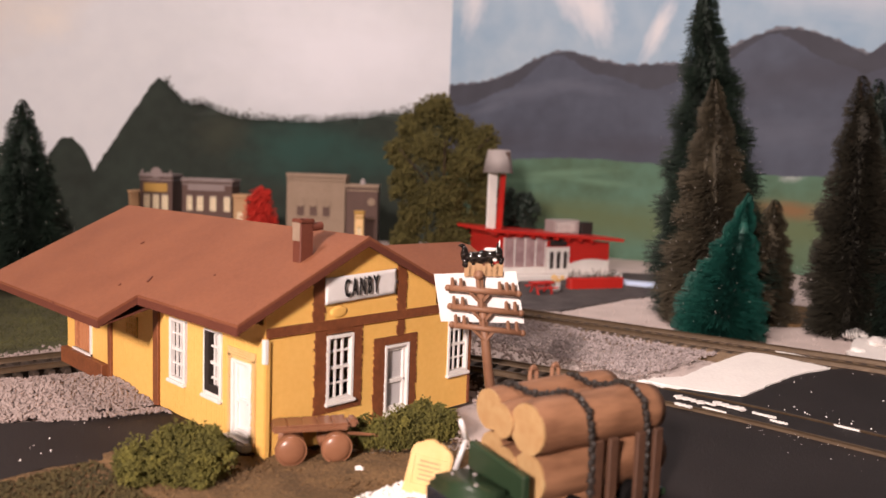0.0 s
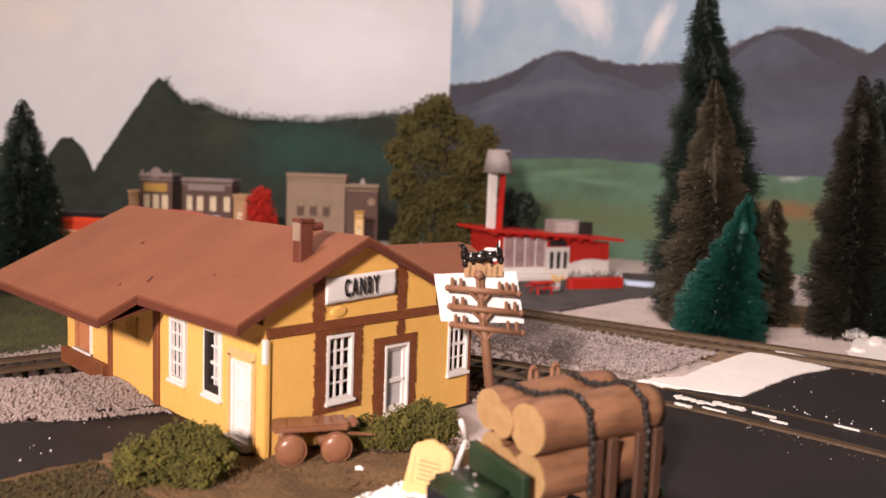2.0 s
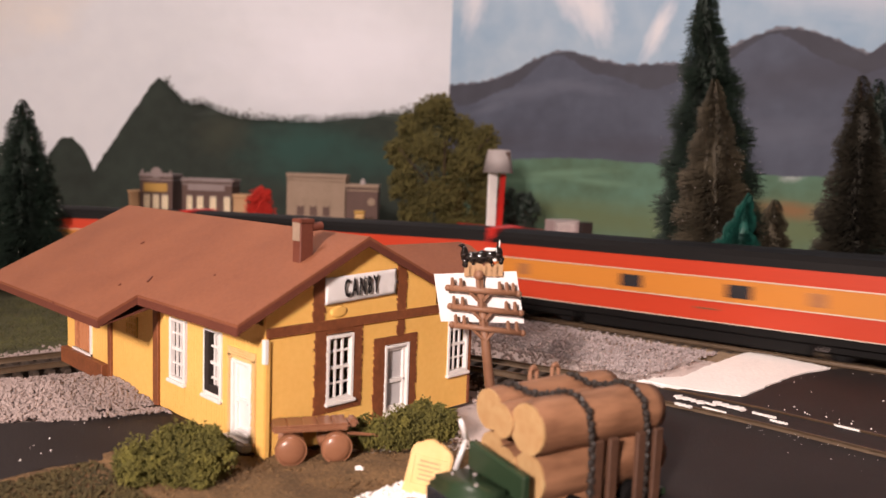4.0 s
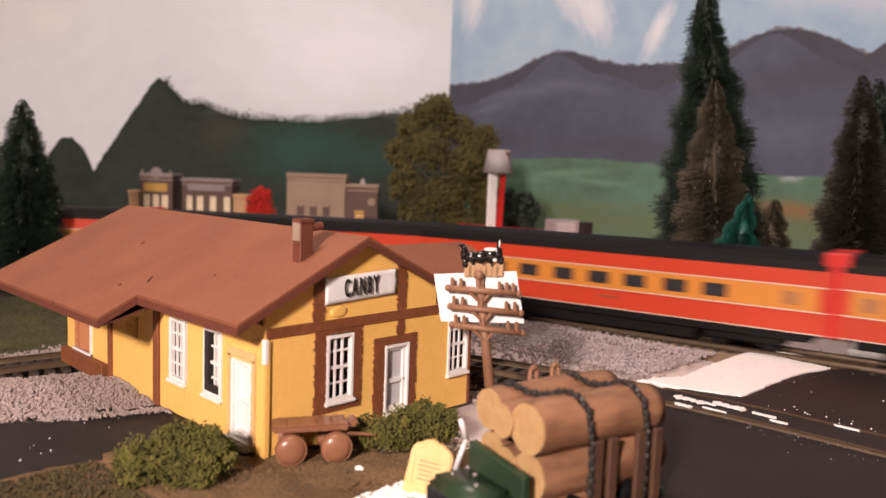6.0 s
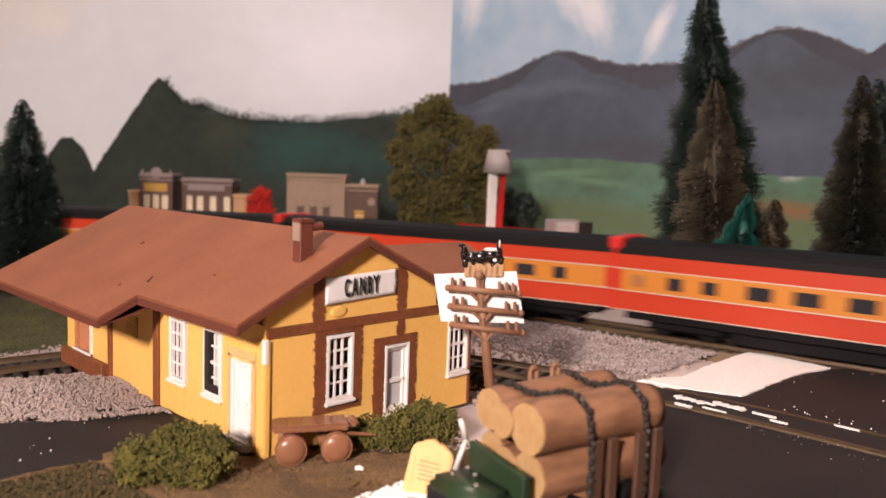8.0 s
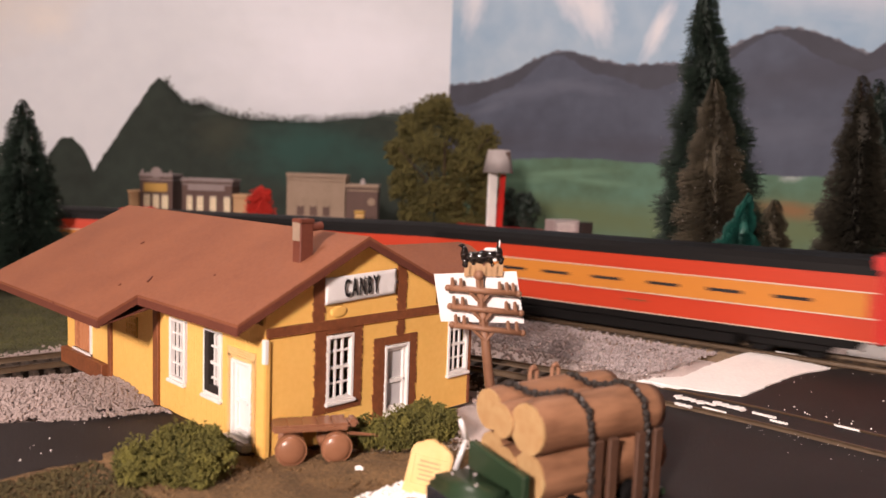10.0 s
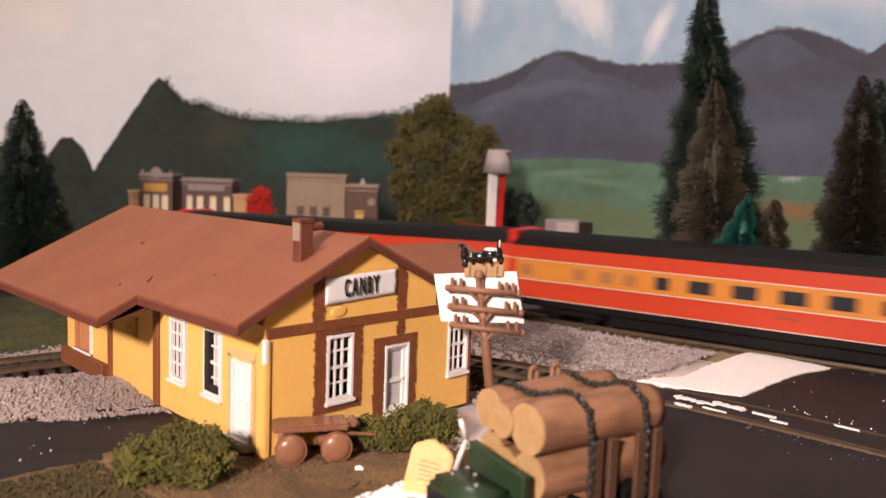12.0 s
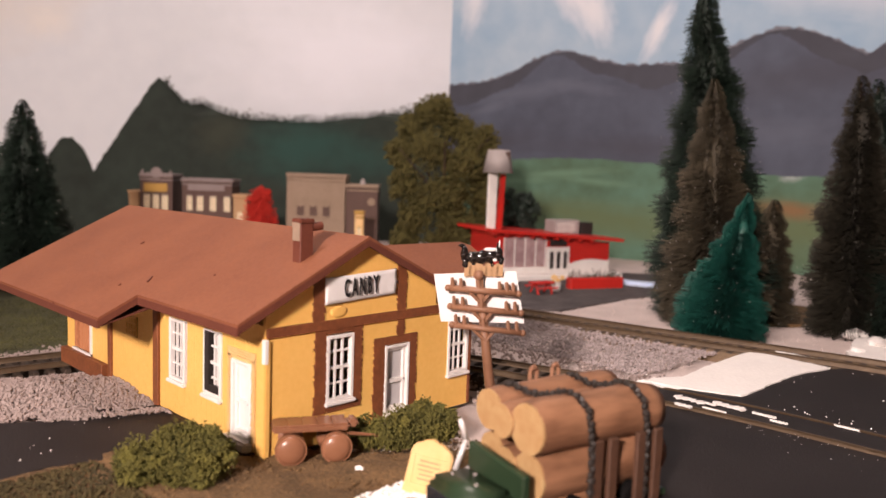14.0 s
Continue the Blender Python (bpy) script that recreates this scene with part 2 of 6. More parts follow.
ROOMWALL = mat("room_wall_paint", (0.55, 0.46, 0.38), (0.5, 0.42, 0.34), 0.85, grain=30, patch=2)
BOARD = mat("layout_board", (0.30, 0.25, 0.2), (0.22, 0.18, 0.14), 0.9, grain=200, patch=20)
def raw(name, verts, faces, material, parent=None, label="", smooth=False):
    me = bpy.data.meshes.new(name)
    me.from_pydata([tuple(v) for v in verts], [], faces)
    me.materials.append(material)
    if smooth:
        for p in me.polygons:
            p.use_smooth = True
    me.update()
    ob = new(name, me)
    ob.parent = parent
    if label:
        ob["label"] = label
    return ob


def gaps(a, b, holes):
    """What is left of the stretch a..b between the holes."""
    out, at = [], a
    for h0, h1 in sorted(holes):
        if h1 <= at or h0 >= b:
            continue
        if h0 > at:
            out.append((at, h0))
        at = max(at, h1)
    if at < b:
        out.append((at, b))
    return out


def glass(name, tint, rough=0.05, clear=0.75):
    m = bpy.data.materials.new(name)
    m.use_nodes = True
    nt = m.node_tree
    b = nt.nodes["Principled BSDF"]
    b.inputs["Base Color"].default_value = (*tint, 1)
    b.inputs["Roughness"].default_value = rough
    tr = nt.nodes.new("ShaderNodeBsdfTransparent")
    mx = nt.nodes.new("ShaderNodeMixShader")
    mx.inputs[0].default_value = clear
    nt.links.new(b.outputs[0], mx.inputs[1])
    nt.links.new(tr.outputs[0], mx.inputs[2])
    nt.links.new(mx.outputs[0], nt.nodes["Material Output"].inputs[0])
    return m


GLAZE = glass("clear_plastic_pane", (0.05, 0.045, 0.045), 0.08, 0.82)


def glow(name, colour, strength):
    m = bpy.data.materials.new(name)
    m.use_nodes = True
    b = m.node_tree.nodes["Principled BSDF"]
    b.inputs["Base Color"].default_value = (*colour, 1)
    b.inputs["Emission Color"].default_value = (*colour, 1)
    b.inputs["Emission Strength"].default_value = strength
    return m


HEADLIGHT = glow("headlight_glow", (1.0, 0.80, 0.55), 1.5)
# ---- setting: the layout board, the ground and the painted backdrop ----
def curve_frame(s):
    """Place and heading on the running track, s metres past the straight's start; a closed loop with rounded corners."""
    side, r, lap = (0.45, 0.55), 0.6, 2 * (0.45 + 0.55) + 2 * math.pi * 0.6
    p, h = Vector((0.241, 0.1, 0)), math.radians(-90 + 7.25)
    s = s % lap
    d0 = s if s < lap / 2 else s - lap
    for i in range(8):
        n = (side[i // 2 % 2]) if i % 2 == 0 else math.pi / 2 * r
        d = min(s, n)
        if i % 2 == 0:
            p = p + Vector((math.cos(h), math.sin(h), 0)) * d
        else:
            c = p + Vector((math.sin(h), -math.cos(h), 0)) * r
            h2 = h - d / r
            p = c + Vector((-math.sin(h2), math.cos(h2), 0)) * r
            h = h2
        s -= d
        if s <= 1e-9:
            break
    # a slight grade: the line dips behind the depot
    dip = -0.00605 * max(0.0, (d0 + 1.0) / 0.65) if d0 < -0.35 else 0.011 * min(0.0, d0 - 0.2)
    return p + Vector((0, 0, dip)), h


def sheet(name, x0, x1, y0, y1, nx, ny, material, height):
    bm = bmesh.new()
    vs = [[bm.verts.new((x0 + (x1 - x0) * i / nx, y0 + (y1 - y0) * j / ny, 0)) for j in range(ny + 1)] for i in range(nx + 1)]
    for row in vs:
        for v in row:
            v.co.z = height(v.co.x, v.co.y)
    for i in range(nx):
        for j in range(ny):
            bm.faces.new((vs[i][j], vs[i + 1][j], vs[i + 1][j + 1], vs[i][j + 1]))
    return part(name, bm, material, smooth=True)


def lumps(x, y):
    return 0.0012 * noise.noise(Vector((x * 60, y * 60, 0))) + 0.0006 * noise.noise(Vector((x * 260, y * 260, 3)))


tagged(sheet("ground", -2.0, 1.0, -1.4, 1.6, 120, 120, SAND, lambda x, y: -0.0022 + 0.4 * lumps(x, y) - 0.0065 * min(1.0, max(0.0, (y - 0.12) / 0.05)) * min(1.0, max(0.0, (0.16 - x) / 0.08))), "pale grey sand scattered over the layout board", "ground", kind="structure")

CORNER = Vector((0.56, 0.467, 0))
LEFTWAY, RIGHTWAY = Vector((-0.7414, 0.67106, 0)), Vector((0.24887, -0.96854, 0))


def panel(name, way, length, material):
    ob = thing(name, Matrix.Translation(CORNER) @ Matrix.Rotation(math.atan2(way.y, way.x), 4, "Z"))
    side = 1 if way is RIGHTWAY else -1
    bm = bmesh.new()
    box(bm, 0, length, *((0, 0.004) if side > 0 else (-0.004, 0)), -0.02, 0.62)
    part("board", bm, material, ob)
    return ob, side


def painted(ob, side, name, u0, u1, top, low, material, layer, rough=0.0015, n=120):
    """A flat painted shape on a backdrop board, under the edge top(u)."""
    bm = bmesh.new()
    y = -side * layer
    prev = None
    for i in range(n + 1):
        u = u0 + (u1 - u0) * i / n
        w = rough * (noise.noise(Vector((u * 300, layer * 9000, 0))) + 0.6 * noise.noise(Vector((u * 900, layer * 9000, 5))))
        hi = max(top(u) + w, low(u) + 0.0002)
        pair = bm.verts.new((u, y, low(u))), bm.verts.new((u, y, hi)), bm.verts.new((u, 0, hi)), bm.verts.new((u, 0, low(u)))
        if prev:
            for k in range(4):
                bm.faces.new((prev[k], pair[k], pair[(k + 1) % 4], prev[(k + 1) % 4]))
        else:
            bm.faces.new(pair)
        prev = pair
    bm.faces.new(prev[::-1])
    return part(name, bm, material, ob)


left_panel, LS = panel("backdrop_left", LEFTWAY, 1.6, SKYLEFT)
tagged(left_panel, "grey-white sky backdrop painted with dark green hills", "backdrop", kind="structure")
right_panel, RS = panel("backdrop_right", RIGHTWAY, 1.4, SKYRIGHT)
tagged(right_panel, "blue sky backdrop painted with grey mountains and green fields", "backdrop", kind="structure")


def ridge_left(u):
    hill = 0.138 + 0.022 * max(0, 1 - u / 0.16) + 0.016 * math.exp(-((u - 0.30) / 0.035) ** 2)
    peak = 0.187 - max(0, (u - 0.342)) * 1.55 - max(0, 0.342 - u) * 1.1 - 0.004 * math.exp(-((u - 0.342) / 0.008) ** 2)
    hill = hill if u < 0.345 else hill - (u - 0.345) * 3
    mound = 0.109 - 45 * (u - 0.446) ** 2
    far = 0.095 if u > 0.49 else 0
    return max(hill, peak, mound, far, 0.06)


painted(left_panel, LS, "hill", 0.0, 0.8, ridge_left, lambda u: -0.01, HILLDARK, 0.0006, 0.0022, 420)


dab_rng = random.Random(31)
dv, df = [], []
for _ in range(1500):
    u = dab_rng.uniform(0.01, 0.335)
    z = ridge_left(u) + dab_rng.gauss(0.0005, 0.0034)
    a, q = dab_rng.uniform(0.0004, 0.0013), dab_rng.uniform(0, 6.28)
    k = len(dv)
    for j in range(5):
        dv.append((u + a * math.cos(q + j * 1.257) * dab_rng.uniform(0.5, 1.3), -LS * 0.0012, z + a * math.sin(q + j * 1.257) * dab_rng.uniform(0.5, 1.3)))
    df.append(tuple(range(k, k + 5)))
tagged(raw("sponge_dabs", dv, df, HILLDARK, left_panel), kind="stuff")


def ridge_right(u):
    a = 0.19 + 0.033 * math.exp(-((u - 0.14) / 0.06) ** 2) + 0.012 * math.exp(-((u - 0.24) / 0.05) ** 2)
    b = 0.046 * math.exp(-((u - 0.37) / 0.075) ** 2)
    c = 0.05 * math.exp(-((u - 0.50) / 0.06) ** 2)
    return a + max(b, c) * (1 if u > 0.2 else max(0, u / 0.2)) - 0.002


painted(right_panel, RS, "mountain_edge", 0.0, 1.2, lambda u: ridge_right(u) + 0.0016, lambda u: 0.10, MOUNTEDGE, 0.0005, 0.0034, 300)
painted(right_panel, RS, "ridge", 0.0, 1.2, ridge_right, lambda u: 0.03, RIDGE, 0.0008, 0.0022, 300)
painted(right_panel, RS, "mountain", 0.0, 1.2, lambda u: ridge_right(u) - 0.014 - 0.008 * math.sin(u * 31 + 0.5) - 0.004 * math.sin(u * 83), lambda u: 0.03, MOUNT, 0.0011, 0.0030, 300)
painted(right_panel, RS, "field", 0.0, 1.2, lambda u: 0.099 + 0.006 * math.sin((u - 0.05) * 14) - (0.01 if 0.27 < u < 0.33 else 0), lambda u: -0.02, FIELD, 0.0014, 0.0012, 200)
bm = bmesh.new()
box(bm, -2.0, 1.0, -1.4, 1.6, -0.032, -0.0115)
table_ = tagged(part("layout_table", bm, BOARD), "plain wooden board that carries the model layout", "table", kind="structure")
for x_, y_ in ((-1.9, -1.3), (0.9, -1.3), (-1.9, 1.5), (0.9, 1.5), (-0.5, -1.3), (-0.5, 1.5)):
    part("table_leg", box(bmesh.new(), x_ - 0.03, x_ + 0.03, y_ - 0.03, y_ + 0.03, -0.9, -0.032), BOARD, table_)
bm = bmesh.new()
box(bm, -2.6, 2.4, -2.6, 2.6, 1.6, 1.65)
tagged(part("ceiling", bm, ROOMWALL), "plain room ceiling", "ceiling", kind="structure")
# room shell far round the layout
bm = bmesh.new()
box(bm, -2.6, 2.4, -2.6, 2.6, -0.95, -0.9)
tagged(part("floor", bm, ROOMWALL), "plain room floor below the layout", "floor", kind="structure")
for n_, c_ in (("wall_west", (-2.6, -2.55, -2.55, 2.55)), ("wall_east", (2.35, 2.4, -2.55, 2.55)), ("wall_south", (-2.6, 2.4, -2.6, -2.55)), ("wall_north", (-2.6, 2.4, 2.55, 2.6))):
    bm = bmesh.new()
    box(bm, *c_, -0.9, 1.6)
    tagged(part(n_, bm, ROOMWALL), "plain painted room wall", "wall", kind="structure")
# ---- depot ----
W, L = 0.0889, 0.150
SLOPE = 0.486


def roof_z(x):
    return 0.065 - SLOPE * abs(x - 0.035)


def gable_span(z):
    if z < 0.0395:
        return 0.0, W
    half = max(0.0, (0.0636 - z) / SLOPE)
    return max(0.0, 0.035 - half), min(0.07, 0.035 + half)


WIN_W, WIN_H, DOOR_W, DOOR_H = 0.0109, 0.0213, 0.0112, 0.024
GABLE_WINDOWS = (0.0218, 0.0767)
SIDE_WINDOWS = (0.0241, 0.0473)
WZ = 0.0127


def lap_face(bm, spans, z0, z1, pitch, face, thick):
    """Lapped boards on the gable: each course leans out at its foot."""
    z = z0
    while z < z1 - 1e-6:
        top = min(z + pitch, z1)
        for a, b in spans(z, top):
            if b - a > 0.0002:
                lo, hi = -face - 0.00028, -face
                v = [bm.verts.new(p) for p in ((a, lo, z), (b, lo, z), (b, hi, top), (a, hi, top), (a, thick, z), (b, thick, z), (b, thick, top), (a, thick, top))]
                for f in ((0, 1, 2, 3), (5, 4, 7, 6), (4, 5, 1, 0), (3, 2, 6, 7), (4, 0, 3, 7), (1, 5, 6, 2)):
                    bm.faces.new([v[i] for i in f])
        z = top


def gable_holes(z0, z1):
    h = []
    for x in GABLE_WINDOWS:
        if z0 < WZ + WIN_H and z1 > WZ:
            h.append((x, x + WIN_W))
    if z0 < 0.0275 and z1 > 0.0:
        h.append((0.0462, 0.0462 + DOOR_W))
    return h


def sash_window(parent, m, broken=False):
    """A white double-hung window; local x along the wall, y into it, z up from its sill."""
    w = part("window", box(bmesh.new(), 0.0001, WIN_W - 0.0001, 0.0016, 0.0019, 0.0002, WIN_H - 0.0002), GLAZE, parent, "clear plastic pane in a white sash")
    w.matrix_basis = m
    w.visible_shadow = False
    bm = bmesh.new()
    e = 0.0012
    left = 0.0036 if broken else e
    for b in ((0, e * (0.5 if broken else 1), 0, WIN_H), (WIN_W - e, WIN_W, 0, WIN_H), (e, WIN_W - e, WIN_H - e * (0.5 if broken else 1), WIN_H), (e, WIN_W - e, 0, e * 0.9)):
        box(bm, b[0], b[1], -0.0007, 0.0012, b[2], b[3])
    part("frame", soften(bm, 0.00015), WHITE, w)
    bm = bmesh.new()
    mid = WIN_H * 0.50
    box(bm, left, WIN_W - e, 0.0, 0.0011, mid - 0.0005, mid + 0.0005)
    if broken:
        part("jamb", box(bmesh.new(), e * 0.5, left - 0.0004, -0.0005, 0.0014, e, WIN_H - e * 0.5), DARKIN, w, "black gap where the sash has slipped")
        part("jamb", box(bmesh.new(), left - 0.0004, WIN_W - e, -0.0004, 0.0014, e * 0.9, 0.0036), DARKIN, w, "black gap where the sash has slipped")
    for k in (1, 2):
        x = left + (WIN_W - left - e) * k / 3
        box(bm, x - 0.00035, x + 0.00035, 0.0002, 0.0009, 0.0036 if broken else e, WIN_H - e)
    for z in (mid * 0.53, mid * 1.50):
        box(bm, left, WIN_W - e, 0.0003, 0.0008, z - 0.00032, z + 0.00032)
    part("muntins", bm, WHITE, w)
    part("sill", soften(box(bmesh.new(), -0.0006, WIN_W + 0.0006, -0.0016, 0.0008, -0.0012, 0.0), 0.0003, 2), WHITE, w)
    return w


def panel_door(parent, m, pane):
    d = part("door", box(bmesh.new(), 0.0009, DOOR_W - 0.0009, 0.0012, 0.0018, 0.0, DOOR_H - 0.0008), pane, parent, "white panelled door with a moulded step")
    d.matrix_basis = m
    bm = bmesh.new()
    e = 0.0011
    for b in ((0, e, 0, DOOR_H), (DOOR_W - e, DOOR_W, 0, DOOR_H), (e, DOOR_W - e, DOOR_H - e, DOOR_H), (e, DOOR_W - e, 0, 0.0012)):
        box(bm, b[0], b[1], -0.0008, 0.0014, b[2], b[3])
    part("frame", soften(bm, 0.0002), WHITE, d)
    bm = bmesh.new()
    for b in ((e, e + 0.0011, 0.0012, DOOR_H - e), (DOOR_W - e - 0.0011, DOOR_W - e, 0.0012, DOOR_H - e), (e + 0.0011, DOOR_W - e - 0.0011, DOOR_H * 0.44, DOOR_H * 0.50), (e + 0.0011, DOOR_W - e - 0.0011, DOOR_H - e - 0.0012, DOOR_H - e), (e + 0.0011, DOOR_W - e - 0.0011, 0.0012, 0.0026)):
        box(bm, b[0], b[1], 0.0003, 0.0013, b[2], b[3])
    part("stiles", soften(bm, 0.0001), WHITE, d)
    part("knob", ball(bmesh.new(), (DOOR_W - 0.0018, 0.0001, DOOR_H * 0.47), 0.0005, 1), GREYMETAL, d)
    part("step", soften(box(bmesh.new(), -0.0011, DOOR_W + 0.0011, -0.0034, 0.0, -0.0032, 0.0004), 0.0007, 2), WHITE, d, "rounded white plastic step")
    return d


def build_depot():
    depot = tagged(thing("depot"), "yellow lap-sided toy railway depot with brown roof", "model building")
    # gable end
    bm = bmesh.new()
    lap_face(bm, lambda a, b: gaps(*gable_span(b), gable_holes(a, b)), 0.0, 0.0625, 0.00085, 0.0, 0.0016)
    gable = tagged(part("gable_wall", bm, YELLOW, depot, "yellow lapped siding"), kind="stuff")
    rng = random.Random(4)

    def ragged(x0, x1):
        def spans(a, b):
            lo, hi = gable_span(b)
            return gaps(max(lo, x0 + rng.uniform(-0.0004, 0.0004)), min(hi, x1 + rng.uniform(-0.0004, 0.0004)), gable_holes(a, b))
        return spans
    for nm, x0, x1, z0, z1 in (("belt_trim", -0.0002, 0.0889, 0.0361, 0.0390), ("stud_trim", 0.0163, 0.0208, 0.0390, 0.060), ("stud_trim", 0.0512, 0.0552, 0.0390, 0.060), ("stud_trim", 0.0515, 0.0548, 0.0305, 0.0361),
                               ("window_surround", 0.0172, 0.0218, 0.0095, 0.0361), ("window_surround", 0.0327, 0.0362, 0.0095, 0.0361), ("window_surround", 0.0218, 0.0327, 0.0095, 0.0118), ("window_surround", 0.0218, 0.0327, 0.0345, 0.0361),
                               ("door_surround", 0.0413, 0.0462, 0.0008, 0.0305), ("door_surround", 0.0574, 0.0608, 0.0008, 0.0305), ("door_surround", 0.0462, 0.0574, 0.0278, 0.0305)):
        bm = bmesh.new()
        lap_face(bm, ragged(x0, x1), z0, z1, 0.00085, 0.00035 if nm != "belt_trim" else 0.0006, 0.0004)
        tagged(part(nm, bm, BROWN, gable, "brown-painted lapped trim"), kind="stuff")
    for x in GABLE_WINDOWS:
        sash_window(gable, pose(x, 0, WZ))
    panel_door(gable, pose(0.0462, 0, 0.0035), GREYPANE)
    # long side: vertical boards
    bm = bmesh.new()
    y = 0.0
    while y < L - 1e-6:
        y1 = min(y + 0.0016, L)
        holes = [(WZ - 0.0005, WZ - 0.0005 + WIN_H) for s in SIDE_WINDOWS if y < s + WIN_W - 1e-5 and y1 > s + 1e-5]
        holes += [(0.003, 0.027)] if y < 0.0181 and y1 > 0.0069 else []
        holes += [(0.0075, 0.0265)] if y < 0.142 and y1 > 0.125 else []
        for z0, z1 in gaps(0.0, 0.0395, holes):
            box(bm, -0.00012, 0.0016, y, y1 - 0.00012, z0, z1)
            box(bm, 0.0001, 0.0016, y1 - 0.00012, y1, z0, z1)
        y = y1
    side = tagged(part("side_wall", bm, YELLOW, depot, "yellow vertical-board siding"), kind="stuff")
    turn = Matrix.Rotation(radians(-90), 4, "Z")
    for s in SIDE_WINDOWS:
        sash_window(side, Matrix.Translation((0, s + WIN_W, WZ - 0.0005)) @ turn, s == SIDE_WINDOWS[0])
    panel_door(side, Matrix.Translation((0, 0.0181, 0.003)) @ turn, WHITE)
    for y0, y1, z0, z1, mtl in ((0.0655, 0.0692, 0, 0.039, BROWN), (0.1045, 0.1072, 0, 0.039, BROWN), (0.0185, 0.0200, 0.0005, 0.0285, CREAM), (0.0048, 0.0066, 0.0005, 0.0285, CREAM), (0.0045, 0.0203, 0.0275, 0.0305, CREAM)):
        bm = bmesh.new()
        if mtl is BROWN:
            box(bm, -0.0012, 0.0, y0, y1, z0, z1)
            soften(bm, 0.0002)
        else:
            z = z0
            while z < z1:
                k = rng.uniform(-0.0003, 0.0003)
                box(bm, -0.0006, 0.0, y0 + (k if y0 > 0.01 else 0), y1 + k, z, min(z + 0.0007, z1))
                z += 0.00085
        tagged(part("corner_post" if mtl is BROWN else "door_surround", bm, mtl, side), kind="" if mtl is BROWN else "stuff")
    part("corner_board", soften(box(bmesh.new(), -0.0009, 0.0012, -0.0009, 0.0038, 0, 0.0355), 0.0003, 2), YELLOW, depot)
    part("corner_board", soften(box(bmesh.new(), -0.00105, 0.0004, -0.00105, 0.0006, 0.0285, 0.0358), 0.0002), WHITE, depot, "white paint on the corner board")
    # added black sheets give the windows a dark, shaded interior
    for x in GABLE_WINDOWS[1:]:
        part("dark_interior_sheet", box(bmesh.new(), x + 0.0006, x + WIN_W - 0.0006, 0.0022, 0.0026, WZ + 0.001, WZ + WIN_H - 0.0006), DARKIN, gable, "added black sheet standing in for the dark interior")
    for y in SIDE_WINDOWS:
        part("dark_interior_sheet", box(bmesh.new(), 0.0022, 0.0026, y + 0.0004, y + WIN_W - 0.0004, WZ, WZ + WIN_H - 0.001), DARKIN, side, "added black sheet standing in for the dark interior")
    # freight door, dock and shaded vent
    fd = part("freight_door", box(bmesh.new(), 0.0003, 0.001, 0.125, 0.142, 0.0075, 0.0265), RUSTPLANK, side, "orange-brown planked freight door")
    for k in range(6):
        part("plank", soften(box(bmesh.new(), -0.0004, 0.0003, 0.1254 + k * 0.00275, 0.1279 + k * 0.00275, 0.008, 0.026), 0.0001), RUSTPLANK, fd)
    part("frame", box(bmesh.new(), -0.0008, 0.0002, 0.1240, 0.1252, 0.0065, 0.0275), WHITE, fd)
    part("sill", box(bmesh.new(), -0.0010, 0.0002, 0.1240, 0.1430, 0.0063, 0.0075), WHITE, fd)
    dock = part("freight_dock", soften(box(bmesh.new(), -0.0030, -0.0002, 0.1085, 0.150, 0.0, 0.0066), 0.0003), BROWN, depot, "dark brown loading dock")
    vent = part("vent_window", box(bmesh.new(), -0.0003, 0.0, 0.083, 0.0925, 0.0215, 0.0290), OCHRE, side, "small shaded lattice window")
    bm = bmesh.new()
    for k in range(5):
        box(bm, -0.0008, -0.0003, 0.083 + k * 0.0021, 0.0838 + k * 0.0021, 0.0215, 0.0290)
    for k in range(4):
        box(bm, -0.0008, -0.0003, 0.083, 0.0925, 0.0215 + k * 0.0023, 0.0222 + k * 0.0023)
    part("lattice", bm, YELLOW, vent)
    # far end, track side and bay
    bm = bmesh.new()
    prism(bm, [(0.0, L - 0.0016, 0), (0.07, L - 0.0016, 0), (0.07, L - 0.0016, 0.0395), (0.035, L - 0.0016, 0.061), (0.0, L - 0.0016, 0.0395)], (0, 0.0016, 0))
    box(bm, 0.0684, 0.07, 0.045, L - 0.0016, 0, 0.0395)
    box(bm, W - 0.0016, W, 0.0016, 0.045, 0, 0.040)
    box(bm, 0.07, W, 0.0434, 0.045, 0, 0.040)
    part("rear_wall", bm, YELLOW, depot)
    part("corner_board", soften(box(bmesh.new(), W - 0.001, W + 0.0005, -0.0006, 0.0012, 0, 0.0395), 0.0003), BROWN, depot)
    part("depot_floor", box(bmesh.new(), 0.0016, 0.0684, 0.0016, L - 0.0016, 0.0002, 0.0012), TIE, depot)
    # roof
    th = (0, 0, -0.0009)
    bm = bmesh.new()
    out = [(0.035, -0.004), (-0.0119, -0.004), (-0.0119, 0.0574), (-0.025, 0.0574), (-0.025, 0.169), (0.035, 0.169)]
    prism(bm, [(x, y, roof_z(x)) for x, y in out], th)
    prism(bm, [(x, y, roof_z(x)) for x, y in ((0.035, -0.004), (0.035, 0.169), (0.0815, 0.169), (0.0815, -0.004))], th)
    part("roof", bm, ROOF, depot, "flat matt brown roof sheet")
    bm = bmesh.new()
    prism(bm, [(0.060, 0.0010, 0.0455), (0.1125, 0.0010, 0.0455), (0.1125, 0.0225, 0.0562), (0.1100, 0.0265, 0.0575), (0.040, 0.0265, 0.0582)], th)
